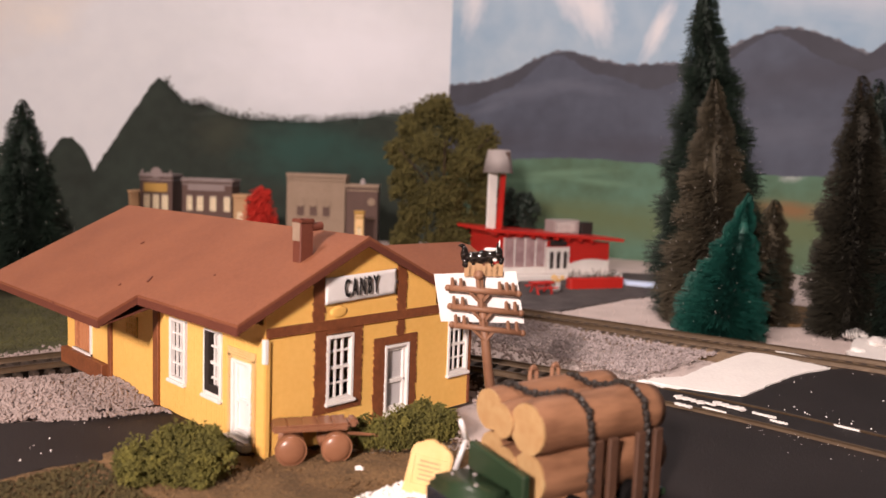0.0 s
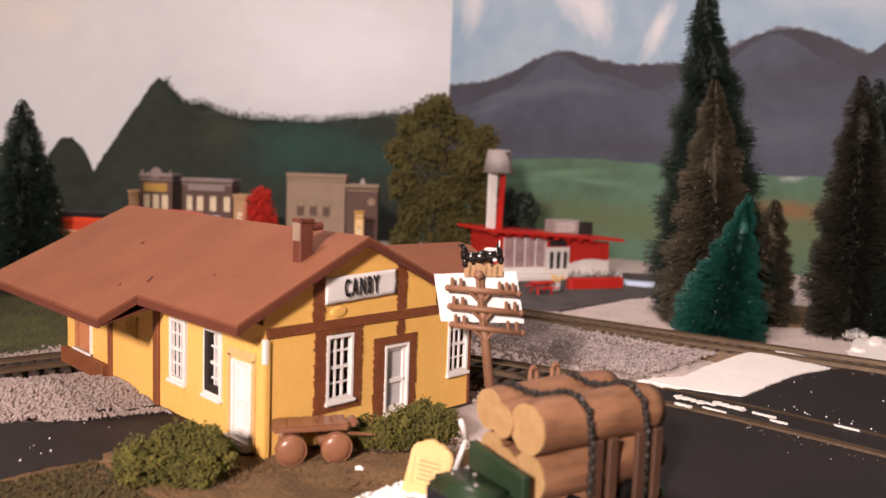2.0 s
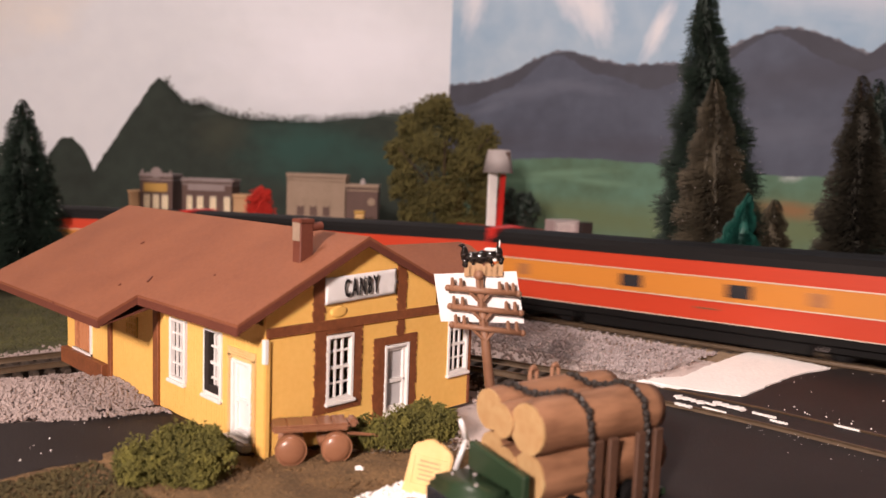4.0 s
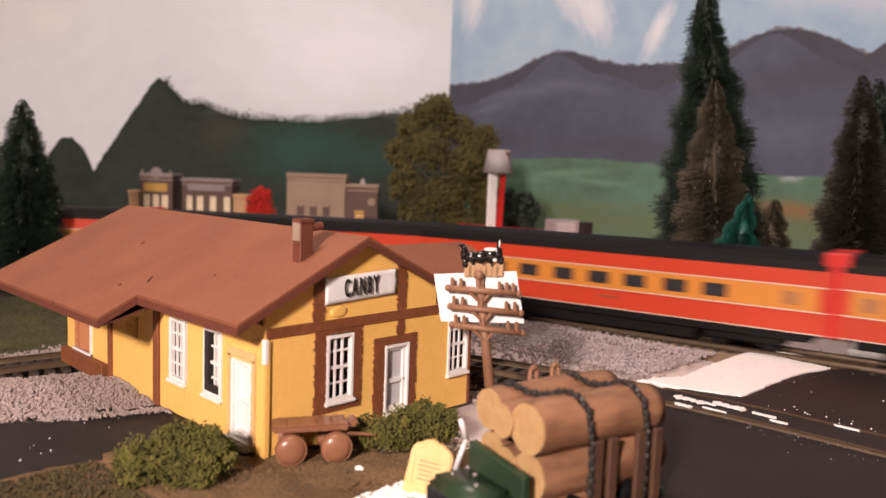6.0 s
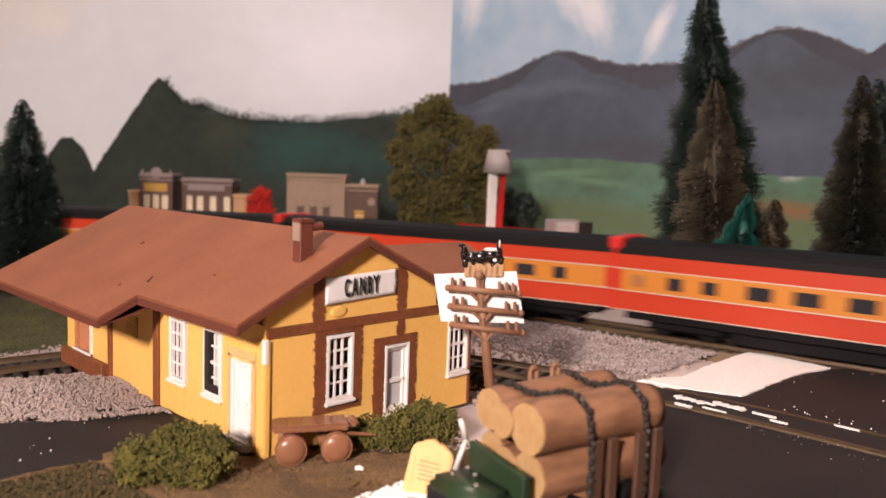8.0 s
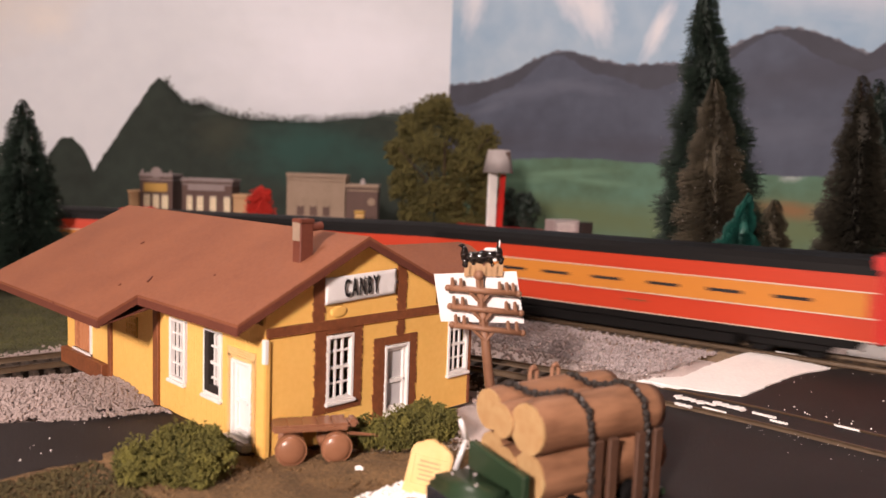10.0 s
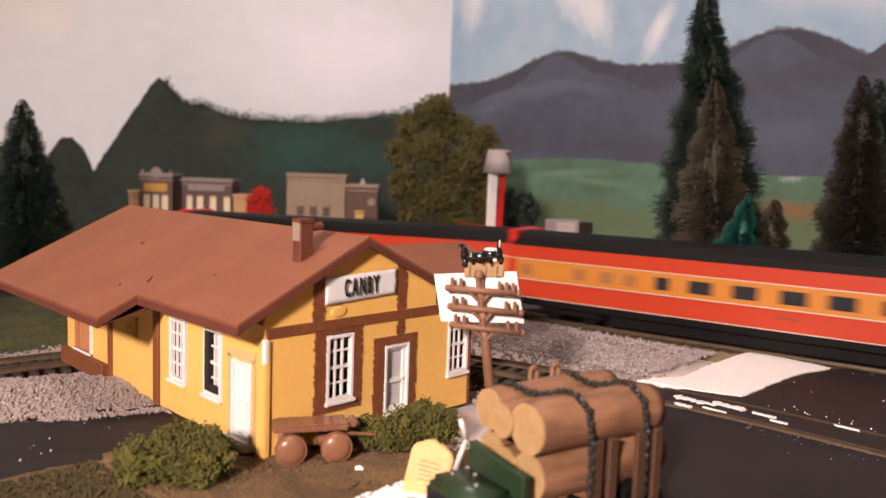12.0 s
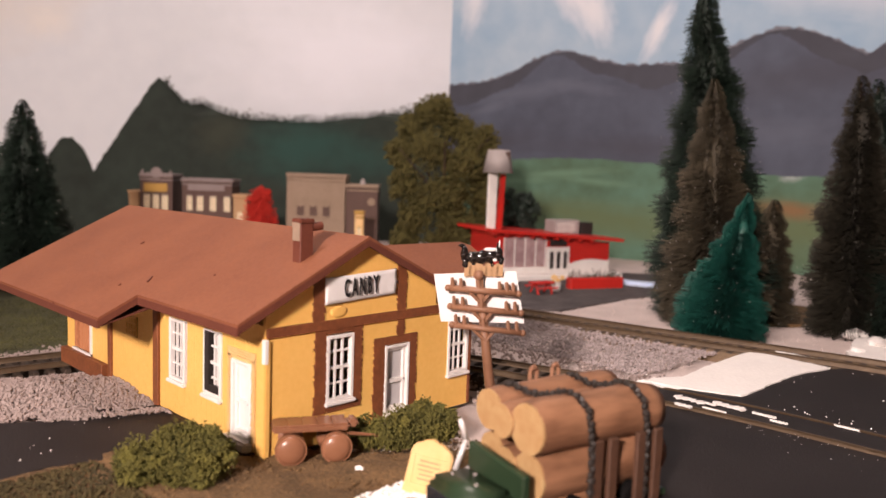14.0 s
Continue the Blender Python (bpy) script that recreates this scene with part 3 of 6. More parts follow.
    prism(bm, [(0.040, 0.0265, 0.0582), (0.1100, 0.0265, 0.0575), (0.1125, 0.0520, 0.0455), (0.060, 0.0520, 0.0455)], th)
    part("bay_roof", bm, ROOF, depot, "brown cross roof over the bay")
    # fascia boards under the edges
    bm = bmesh.new()
    for (xa, ya), (xb, yb) in ((out[0], out[1]), (out[1], out[2]), (out[2], out[3]), (out[3], out[4]), ((0.035, -0.004), (0.0815, -0.004))):
        a, b = Vector((xa, ya, roof_z(xa) - 0.0009)), Vector((xb, yb, roof_z(xb) - 0.0009))
        n = (b - a).cross(Vector((0, 0, 1))).normalized() * 0.0009
        if n.dot(Vector((0.035, 0.08, 0)) - a) < 0:
            n = -n
        if abs(a.x - b.x) < 1e-6:
            out_ = -n.normalized() * 0.00018
            a, b = a + (b - a).normalized() * 0.00015, b - (b - a).normalized() * 0.00015
            prism(bm, [a + out_, b + out_, b + n, a + n], (0, 0, -0.0025))
        else:
            prism(bm, [a, b, b + n, a + n], (0, 0, -0.0023))
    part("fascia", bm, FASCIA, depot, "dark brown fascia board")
    bm = bmesh.new()
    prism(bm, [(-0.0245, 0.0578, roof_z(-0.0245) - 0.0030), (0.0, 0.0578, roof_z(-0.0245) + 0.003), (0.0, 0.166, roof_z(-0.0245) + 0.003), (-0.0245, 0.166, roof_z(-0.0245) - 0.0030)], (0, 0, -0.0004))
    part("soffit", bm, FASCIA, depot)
    # chimney with a chipped pale face
    c = part("chimney", soften(box(bmesh.new(), 0.0172, 0.0222, 0.0080, 0.0122, 0.054, 0.0690), 0.0003), FASCIA, depot, "dark brown chimney with chipped pale top")
    part("rim", soften(box(bmesh.new(), 0.0169, 0.0225, 0.0077, 0.0125, 0.0685, 0.0700), 0.0003, 2), FASCIA, c)
    part("chipped_face", soften(box(bmesh.new(), 0.01690, 0.0173, 0.0083, 0.0120, 0.0630, 0.0692), 0.0001), BRICKTAN, c)
    part("pot", tube(bmesh.new(), (0.0215, 0.0095, 0.0672), (0.0262, 0.0095, 0.0676), 0.0014, 0.0014, 12), FASCIA, c)
    # specks on the roof
    for x, y, s, r in ((-0.0045, 0.0640, 0.0035, 35), (-0.0103, 0.0745, 0.0012, 10), (0.0120, 0.105, 0.0018, 5), (0.004, 0.036, 0.0008, 0)):
        ob = part("fleck", soften(box(bmesh.new(), -s / 2, s / 2, -s / 8, s / 8, 0, 0.0004), 0.0001), FASCIA, depot)
        ob.matrix_basis = Matrix.Translation((x, y, roof_z(x))) @ Matrix.Rotation(radians(-26), 4, "Y") @ Matrix.Rotation(radians(r), 4, "Z")
    for k in range(26):
        y = 0.075 + 0.094 * rng.random()
        s = rng.uniform(0.0003, 0.0007)
        chip = part("edge_chip", ball(bmesh.new(), (0, 0, 0), s, 1, (0.5, 1.4, 0.9)), FASCIA, depot)
        chip.matrix_basis = Matrix.Translation((-0.0249, y, roof_z(-0.025) - 0.0016 + rng.uniform(-0.0008, 0.0010)))
    # station name on a creased paper strip
    bm = bmesh.new()
    nx = 26
    for i in range(nx):
        for j in range(6):
            q = []
            for a, b in ((i, j), (i + 1, j), (i + 1, j + 1), (i, j + 1)):
                u, v = a / nx, b / 6
                x = 0.0205 + 0.0293 * u
                z = 0.0440 + 0.0012 * u + 0.0083 * v
                q.append(bm.verts.new((x, -0.0011 - 0.00035 * abs(noise.noise(Vector((u * 9, v * 3, 2)))) - 0.0003 * (u > 0.8) * noise.noise(Vector((u * 40, v * 9, 0))), z)))
            bm.faces.new(q)
    bmesh.ops.remove_doubles(bm, verts=bm.verts, dist=1e-6)
    r = bmesh.ops.extrude_face_region(bm, geom=bm.faces[:])
    bmesh.ops.translate(bm, verts=[v for v in r["geom"] if isinstance(v, bmesh.types.BMVert)], vec=(0, 0.0004, 0))
    sign = part("name_sign", bm, PAPER, depot, "creased white paper station sign reading CANBY", True)
    cu = bpy.data.curves.new("lettering", "FONT")
    cu.body, cu.size, cu.extrude, cu.offset = "CANBY", 0.0076, 0.00012, 0.00014
    cu.align_x, cu.align_y = "CENTER", "CENTER"
    cu.space_character = 1.42
    tmp = new("lettering_curve", cu)
    me = bpy.data.meshes.new_from_object(tmp.evaluated_get(bpy.context.evaluated_depsgraph_get()))
    bpy.data.objects.remove(tmp)
    me.materials.append(BLACK)
    tx = new("lettering", me)
    tx.parent = sign
    tx.matrix_basis = Matrix.Translation((0.0342, -0.00185, 0.0487)) @ Matrix.Rotation(radians(-2.3), 4, "Y") @ Matrix.Rotation(radians(90), 4, "X") @ Matrix.Diagonal((0.445, 1.04, 1, 1))
    # glue smear under the sign
    part("smear", ball(bmesh.new(), (0.0265, -0.0002, 0.0412), 0.0024, 2, (1.5, 0.16, 0.8)), YELLOW, gable, smooth=True)
    return depot


build_depot()
# ---- tracks, ballast, road ----
def inner_frame(s):
    """The inner track: straight over the road, a wide bend along the depot, then on behind it."""
    p, h = Vector((0.1475, -0.55, 0)), math.radians(90)
    for n, r in ((0.4347, None), (0.150, 0.4469), (0.080, -0.30), (0.9, None)):
        d = min(s, n)
        if r is None:
            p = p + Vector((math.cos(h), math.sin(h), 0)) * d
        else:
            c = p + Vector((-math.sin(h), math.cos(h), 0)) * r
            h2 = h + d / r
            p, h = c + Vector((math.sin(h2), -math.cos(h2), 0)) * r, h2
        s -= d
        if s <= 0:
            break
    return p, h


def siding_frame(s):
    """The low siding that ends behind the depot."""
    h = math.radians(173.5)
    return Vector((0.014 + math.cos(h) * s, 0.1637 + math.sin(h) * s, -0.0068)), h


def track(name, path, s0, s1, label, z=0.0, split=(0, 0)):
    ob = tagged(thing(name), label, "railway track", kind="structure")
    n = int((s1 - s0) / 0.02)
    for side in (-1, 1):
        verts, faces = [], []
        prof = ((-0.0011, 0), (0.0011, 0), (0.0006, 0.0006), (0.0004, 0.0017), (0.0006, 0.0024), (-0.0006, 0.0024), (-0.0004, 0.0017), (-0.0006, 0.0006))
        for i in range(n + 1):
            p, h = path(s0 + (s1 - s0) * i / n)
            nrm = Vector((-math.sin(h), math.cos(h), 0))
            verts += [p + nrm * (side * 0.00885 + a) + Vector((0, 0, z + 0.0022 + b)) for a, b in prof]
            if i:
                faces += [((i - 1) * 8 + k, (i - 1) * 8 + (k + 1) % 8, i * 8 + (k + 1) % 8, i * 8 + k) for k in range(8)]
        raw("rail", verts, faces, RAIL, ob)
    me = bpy.data.meshes.new("tie")
    bm = soften(box(bmesh.new(), -0.0013, 0.0013, -0.0155, 0.0155, 0, 0.0022), 0.0003)
    bm.to_mesh(me)
    bm.free()
    me.materials.append(TIE)
    s = s0
    verts, faces = [], []
    while s < s1:
        p, h = path(s)
        m = Matrix.Translation(p + Vector((0, 0, z))) @ Matrix.Rotation(h, 4, "Z")
        if split[0] <= s <= split[1]:
            piece("tie", me, ob, m)
        else:
            k = len(verts)
            verts += [m @ Vector(c) for c in ((-0.0013, -0.0155, 0), (0.0013, -0.0155, 0), (0.0013, 0.0155, 0), (-0.0013, 0.0155, 0), (-0.0013, -0.0155, 0.0022), (0.0013, -0.0155, 0.0022), (0.0013, 0.0155, 0.0022), (-0.0013, 0.0155, 0.0022))]
            faces += [tuple(k + i for i in f) for f in ((4, 5, 6, 7), (0, 1, 5, 4), (1, 2, 6, 5), (2, 3, 7, 6), (3, 0, 4, 7))]
        s += 0.0062
    tagged(raw("far_ties", verts, faces, TIE, ob), kind="stuff")
    return ob


def trackbed(name, path, s0, s1, half, z, material, label):
    verts, faces = [], []
    n = int((s1 - s0) / 0.006)
    for i in range(n + 1):
        p, h = path(s0 + (s1 - s0) * i / n)
        nrm = Vector((-math.sin(h), math.cos(h), 0))
        for a, b in ((-1.9, -0.011), (-1, z), (1, z), (1.9, -0.011)):
            k = half * a + 0.0012 * noise.noise(Vector((p.x * 200, p.y * 200, a)))
            verts.append(p + nrm * k + Vector((0, 0, b)))
        if i:
            faces += [((i - 1) * 4 + k, i * 4 + k, i * 4 + k + 1, (i - 1) * 4 + k + 1) for k in range(3)]
    return tagged(raw(name, verts, faces, material), label, "ground", kind="structure")


LAP = 2 * (0.45 + 0.55) + 2 * math.pi * 0.6
track("track_main", curve_frame, -0.55, LAP - 0.55, "brass-railed running track on brown ties", 0.0015, (-0.32, 0.26))
track("track_inner", inner_frame, 0.0, 0.73, "brown-railed inner track bending along the depot", 0.0006, (0.38, 0.62))
track("track_siding", siding_frame, 0.0, 0.6, "brown-railed siding on dark ties behind the depot", 0.0006, (0.0, 0.12))
BED = mat("trackbed_dirt", (0.085, 0.06, 0.042), (0.035, 0.025, 0.018), 0.95, grain=900, patch=120, bump=0.7, contrast=0.9)
BEDPALE = mat("trackbed_grit", (0.215, 0.150, 0.095), (0.12, 0.083, 0.052), 0.95, grain=1100, patch=90, bump=0.7, contrast=0.9)
trackbed("main_trackbed", curve_frame, -0.6, LAP - 0.6, 0.0150, 0.0034, BEDPALE, "brown grit bed under the running track")
trackbed("inner_trackbed", inner_frame, 0.0, 0.73, 0.0165, 0.0007, BED, "dark dirt bed under the inner track")
trackbed("siding_trackbed", siding_frame, 0.0, 0.6, 0.0165, 0.0007, BED, "dark dirt bed under the siding")


def stones(name, label, spots, size, material, seed):
    rng = random.Random(seed)
    verts, faces = [], []
    for x, y, z in spots:
        k = len(verts)
        s = size * rng.uniform(0.5, 1.25)
        m = Matrix.Translation((x, y, z)) @ Euler((rng.random() * 6, rng.random() * 6, rng.random() * 6)).to_matrix().to_4x4()
        for c in ((1, 0, 0), (-1, 0, 0), (0, 1, 0), (0, -1, 0), (0, 0, 1), (0, 0, -1)):
            verts.append(m @ (Vector(c) * s * rng.uniform(0.6, 1.2)))
        faces += [(k + a, k + b, k + c) for a in (0, 1) for b in (2, 3) for c in (4, 5)]
    return tagged(raw(name, verts, faces, material), label, "gravel", kind="stuff")


rng = random.Random(11)


def main_x(y):
    return 0.241 + (0.1 - y) * 0.127 if y < 0.1 else 0.241 - 0.127 * (y - 0.1) - (y - 0.1) ** 2 / 1.2


def island_stuff(name, base, label, outline, z, edge, thick=0.003, round_=0.0):
    """A low bed with an uneven border."""
    pts = []
    n = len(outline)
    for i in range(n):
        a, b = Vector((*outline[i], 0)), Vector((*outline[(i + 1) % n], 0))
        m = max(2, int((b - a).length / 0.004))
        for k in range(m):
            p = a.lerp(b, k / m)
            w = edge * noise.noise(Vector((p.x * 180, p.y * 180, z * 1000)))
            pts.append((p.x + w, p.y + w * 0.7, z - thick))
    bm = prism(bmesh.new(), pts, (0, 0, thick))
    if round_:
        top = [e for e in bm.edges if min(v.co.z for v in e.verts) > z - 0.0001]
        bmesh.ops.bevel(bm, geom=top, offset=round_, segments=3, affect="EDGES", clamp_overlap=True)
    return tagged(part(name, bm, base, smooth=False), label, "ground", kind="structure")


island_stuff("road", ROAD, "black painted road crossing the tracks", [(0.0, -0.085), (0.075, -0.048), (0.138, -0.046), (0.160, -0.050), (0.178, -0.066), (0.235, -0.070), (0.262, -0.090), (0.285, -0.100), (0.30, -0.32), (0.0, -0.32)], 0.0036, 0.0006, 0.006)
island_stuff("driveway", ROAD, "black painted driveway beside the depot", [(-0.0004, 0.003), (-0.0004, 0.0665), (-0.0285, 0.0690), (-0.0480, 0.0785), (-0.16, 0.115), (-0.16, 0.066), (-0.0636, 0.0305), (-0.048, 0.032), (-0.0300, 0.0255), (-0.012, 0.010)], 0.0006, 0.0008)
island_stuff("plaster_apron", PLASTER, "rough white plaster patch between the tracks", [(0.1580, -0.0365), (0.1638, -0.0342), (0.1764, -0.0430), (0.2002, -0.0403), (0.2138, -0.0406), (0.2350, -0.0406), (0.2480, -0.0405), (0.2510, -0.0492), (0.2475, -0.0653), (0.2475, -0.0796), (0.2343, -0.0755), (0.2164, -0.0722), (0.1869, -0.0719), (0.1677, -0.0715), (0.1660, -0.0650), (0.1622, -0.0566)], 0.0042, 0.0011, 0.007, 0.0008)
# scraped plaster along the buried rails
for x_, y_, w_, l_ in ((0.1510, -0.0435, 0.0011, 0.0085), (0.1428, -0.0620, 0.0024, 0.0120), (0.1470, -0.0755, 0.0017, 0.0125), (0.1345, -0.0640, 0.0012, 0.0070), (0.1440, -0.0690, 0.0009, 0.0060), (0.1380, -0.0740, 0.0003, 0.0090), (0.1462, -0.0885, 0.0008, 0.0085), (0.1425, -0.0950, 0.0006, 0.0060), (0.1545, -0.1130, 0.0003, 0.0080), (0.2545, -0.0640, 0.0009, 0.0260)):
    n_ = 14
    side_ = lambda k, q: x_ + q * w_ * max(0.12, 0.75 + 1.5 * noise.noise(Vector((k * 0.9, x_ * 900 + q, y_ * 700)))) * (1 if 0 < k < n_ else 0.15)
    ends_ = [(side_(k, -1), y_ + l_ * (0.5 - k / n_)) for k in range(n_ + 1)] + [(side_(k, 1), y_ + l_ * (0.5 - k / n_)) for k in range(n_, -1, -1)]
    tagged(part("plaster_smear", prism(bmesh.new(), [(x, y, 0.0050) for x, y in ends_], (0, 0, 0.0006)), PLASTER), "thin white plaster smear beside the rail", "ground", kind="structure")
island_stuff("plaster_spill", PLASTER, "lumpy white plaster spill on the soil", [(0.0010, -0.0435), (0.0070, -0.0408), (0.0130, -0.0412), (0.0180, -0.0430), (0.0190, -0.0500), (0.0150, -0.0600), (0.0000, -0.0560)], 0.0010, 0.0026, 0.004, 0.0004)
island_stuff("plaster_bank", PLASTER, "white plaster heaped at the layout edge", [(0.270, -0.090), (0.286, -0.078), (0.300, -0.070), (0.322, -0.066), (0.345, -0.060), (0.372, -0.062), (0.390, -0.088), (0.350, -0.100), (0.310, -0.105)], 0.0016, 0.0030, 0.005, 0.0012)
# dark strip of road between and beside the buried rails
x0_, x1_ = -0.0078, 0.0078
vs_, fs_ = [], []
for k_ in range(60):
    p_, h_ = inner_frame(0.30 + 0.205 * k_ / 59)
    n_ = Vector((-math.sin(h_), math.cos(h_), 0))
    vs_ += [p_ + n_ * x0_ + Vector((0, 0, 0.0047)), p_ + n_ * x1_ + Vector((0, 0, 0.0047)), p_ + n_ * x1_ + Vector((0, 0, 0.001)), p_ + n_ * x0_ + Vector((0, 0, 0.001))]
    if k_:
        fs_ += [tuple(4 * k_ - 4 + i for i in f) for f in ((0, 1, 5, 4), (1, 2, 6, 5), (3, 0, 4, 7))]
tagged(raw("road_infill", vs_, fs_, ROAD), "black road filling between the inner rails", "road", kind="structure")
def drive_edge(x):
    return 0.029 if x < -0.03 else 0.027 + (x + 0.03) * -0.8


tagged(sheet("soil_bed", -0.14, 0.105, -0.13, 0.045, 160, 110, SOIL, lambda x, y: -0.0006 + 1.0 * lumps(x, y) + (0.0012 if y < 0 or x < 0 else -0.003) - (0.004 if y > drive_edge(x) + 0.004 else 0)), "brown scattered soil in front of the depot", "ground", kind="structure")

bed = [(rng.uniform(0.176, 0.262), rng.uniform(-0.04, 0.20), 0) for _ in range(11000)]
bed = [(x, y, 0.0005 + 0.0018 * math.exp(-((x - main_x(y) + 0.03) / 0.02) ** 2) + rng.uniform(-0.0005, 0.0006)) for x, y, _ in bed if x < main_x(y) - 0.008 and not (y < -0.022 - (x - 0.175) * 0.11)]
BALLASTPALE = mat("pale_ballast_stone", (0.44, 0.375, 0.365), (0.20, 0.168, 0.162), 0.9, grain=900, patch=200, bump=0.5, contrast=0.8)
stones("ballast", "grey crushed stone ballast between the tracks", bed, 0.0009, BALLASTPALE, 1)
heap = []
for _ in range(20000):
    x, y = rng.uniform(-0.12, 0.002), rng.uniform(0.062, 0.15)
    w = 0.0025 * noise.noise(Vector((x * 90, 3, 0)))
    if y > 0.0765 - (x + 0.03) * 0.30 + w and y < 0.1155 - x * 0.50 + w and x < -0.0005 - max(0.0, y - 0.100) * 0.45:
        heap.append((x, y, 0.0002 + 0.0030 * max(0, 1 - abs(y - 0.096 + x * 0.40) / 0.026) + 0.0008 * noise.noise(Vector((x * 150, y * 150, 0))) + rng.uniform(-0.0004, 0.0006)))
stones("ballast_heap", "pale grey gravel heaped beside the depot", heap, 0.0010, BALLAST, 2)
stones("ballast_strip", "thin spill of pale gravel along the driveway", [(x, 0.0655 - (x + 0.02) * 0.42 + rng.gauss(0, 0.0013), 0.0012) for x in (rng.uniform(-0.037, -0.002) for _ in range(350))], 0.0009, BALLAST, 3)
stones("inner_ballast", "grey gravel under the inner track", [(rng.uniform(0.09, 0.185), rng.uniform(-0.045, 0.12), rng.uniform(-0.0006, 0.0008)) for _ in range(2600)], 0.0009, BALLAST, 4)
stones("chips", "white plaster chips strewn on the road", [(rng.uniform(0.08, 0.27), rng.uniform(-0.15, -0.05), 0.0037) for _ in range(8)] + [(0.145 + rng.gauss(0, 0.010), rng.uniform(-0.15, -0.045), 0.0039) for _ in range(16)] + [(0.166 + rng.gauss(0, 0.002), rng.uniform(-0.14, -0.03), 0.0039) for _ in range(20)] + [(rng.uniform(-0.07, -0.003), rng.uniform(0.03, 0.066), 0.0008) for _ in range(18)], 0.00036, PLASTER, 5)
stones("road_dust", "fine white dust scraped along the rails", [(0.1475 + rng.choice((-0.00885, 0.00885, 0.002, -0.014)) + rng.gauss(0, 0.0022), rng.uniform(-0.20, -0.05), 0.0040) for _ in range(260)] + [(rng.uniform(0.09, 0.25), rng.uniform(-0.20, -0.06), 0.0037) for _ in range(40)], 0.00015, PLASTER, 14)
stones("plaster_grains", "white plaster grains over the spill", [(rng.uniform(0.000, 0.019), rng.uniform(-0.056, -0.0405), 0.0011) for _ in range(420)], 0.00055, PLASTER, 15)
stones("crumbs", "brown soil crumbs", [(rng.uniform(-0.08, 0.06), rng.uniform(-0.07, 0.03), 0.0004) for _ in range(6000)], 0.0005, SOIL, 6)
stones("grit", "pale grit on the far ground", [(rng.uniform(0.19, 0.45), rng.uniform(-0.1, 0.3), -0.0016) for _ in range(1800)], 0.0006, SAND, 7)
MOSS = mat("dark_moss", (0.075, 0.055, 0.018), (0.028, 0.022, 0.008), 0.95, grain=700, patch=60, bump=0.6, contrast=0.9)
stones("moss", "dark olive moss flock on the soil", [(rng.uniform(-0.11, -0.038), rng.uniform(-0.03, 0.0275), 0.0010) for _ in range(7000)], 0.0006, MOSS, 9)
TURF = mat("dark_turf", (0.060, 0.058, 0.018), (0.022, 0.022, 0.008), 0.95, grain=700, patch=40, bump=0.6, contrast=0.9)
stones("far_ballast", "pale gravel strip beyond the inner track", [(rng.uniform(-0.08, 0.06), 0.197 + rng.gauss(0, 0.006), -0.0080) for _ in range(2600)], 0.0010, BALLAST, 12)
island_stuff("turf_bed", TURF, "dark turf beyond the siding", [(-0.30, 0.200), (-0.10, 0.206), (0.10, 0.206), (0.16, 0.36), (0.05, 0.50), (-0.60, 0.50)], -0.0080, 0.004)
stones("turf", "olive turf flock at the far side", [(rng.uniform(-0.12, 0.16), rng.uniform(0.215, 0.36), -0.0082) for _ in range(12000)], 0.0011, TURF, 8)


def plaster_scrap(x, y, r, s):
    bm = ball(bmesh.new(), (0, 0, 0), r, 2, (1.3, 0.8, 0.5))
    for v in bm.verts:
        v.co *= 1 + 0.5 * noise.noise(v.co * (3 / r) + Vector((s, 0, 0)))
    ob = tagged(part("plaster_scrap", bm, PLASTER), "small white scrap of plaster on the ground", "debris", "plaster scraps")
    ob.matrix_basis = pose(x, y, r * 0.35, 0, 0, s * 70)


for i, (x, y, r) in enumerate(((0.0150, -0.0258, 0.0018), (0.0185, -0.0262, 0.0008), (0.0115, -0.0215, 0.0007), (0.164, -0.032, 0.003), (0.156, -0.05, 0.002), (0.148, -0.062, 0.0025), (0.355, -0.058, 0.006), (0.338, -0.073, 0.006), (0.392, -0.041, 0.004), (0.31, -0.072, 0.004))):
    plaster_scrap(x, y, r, i + 1)
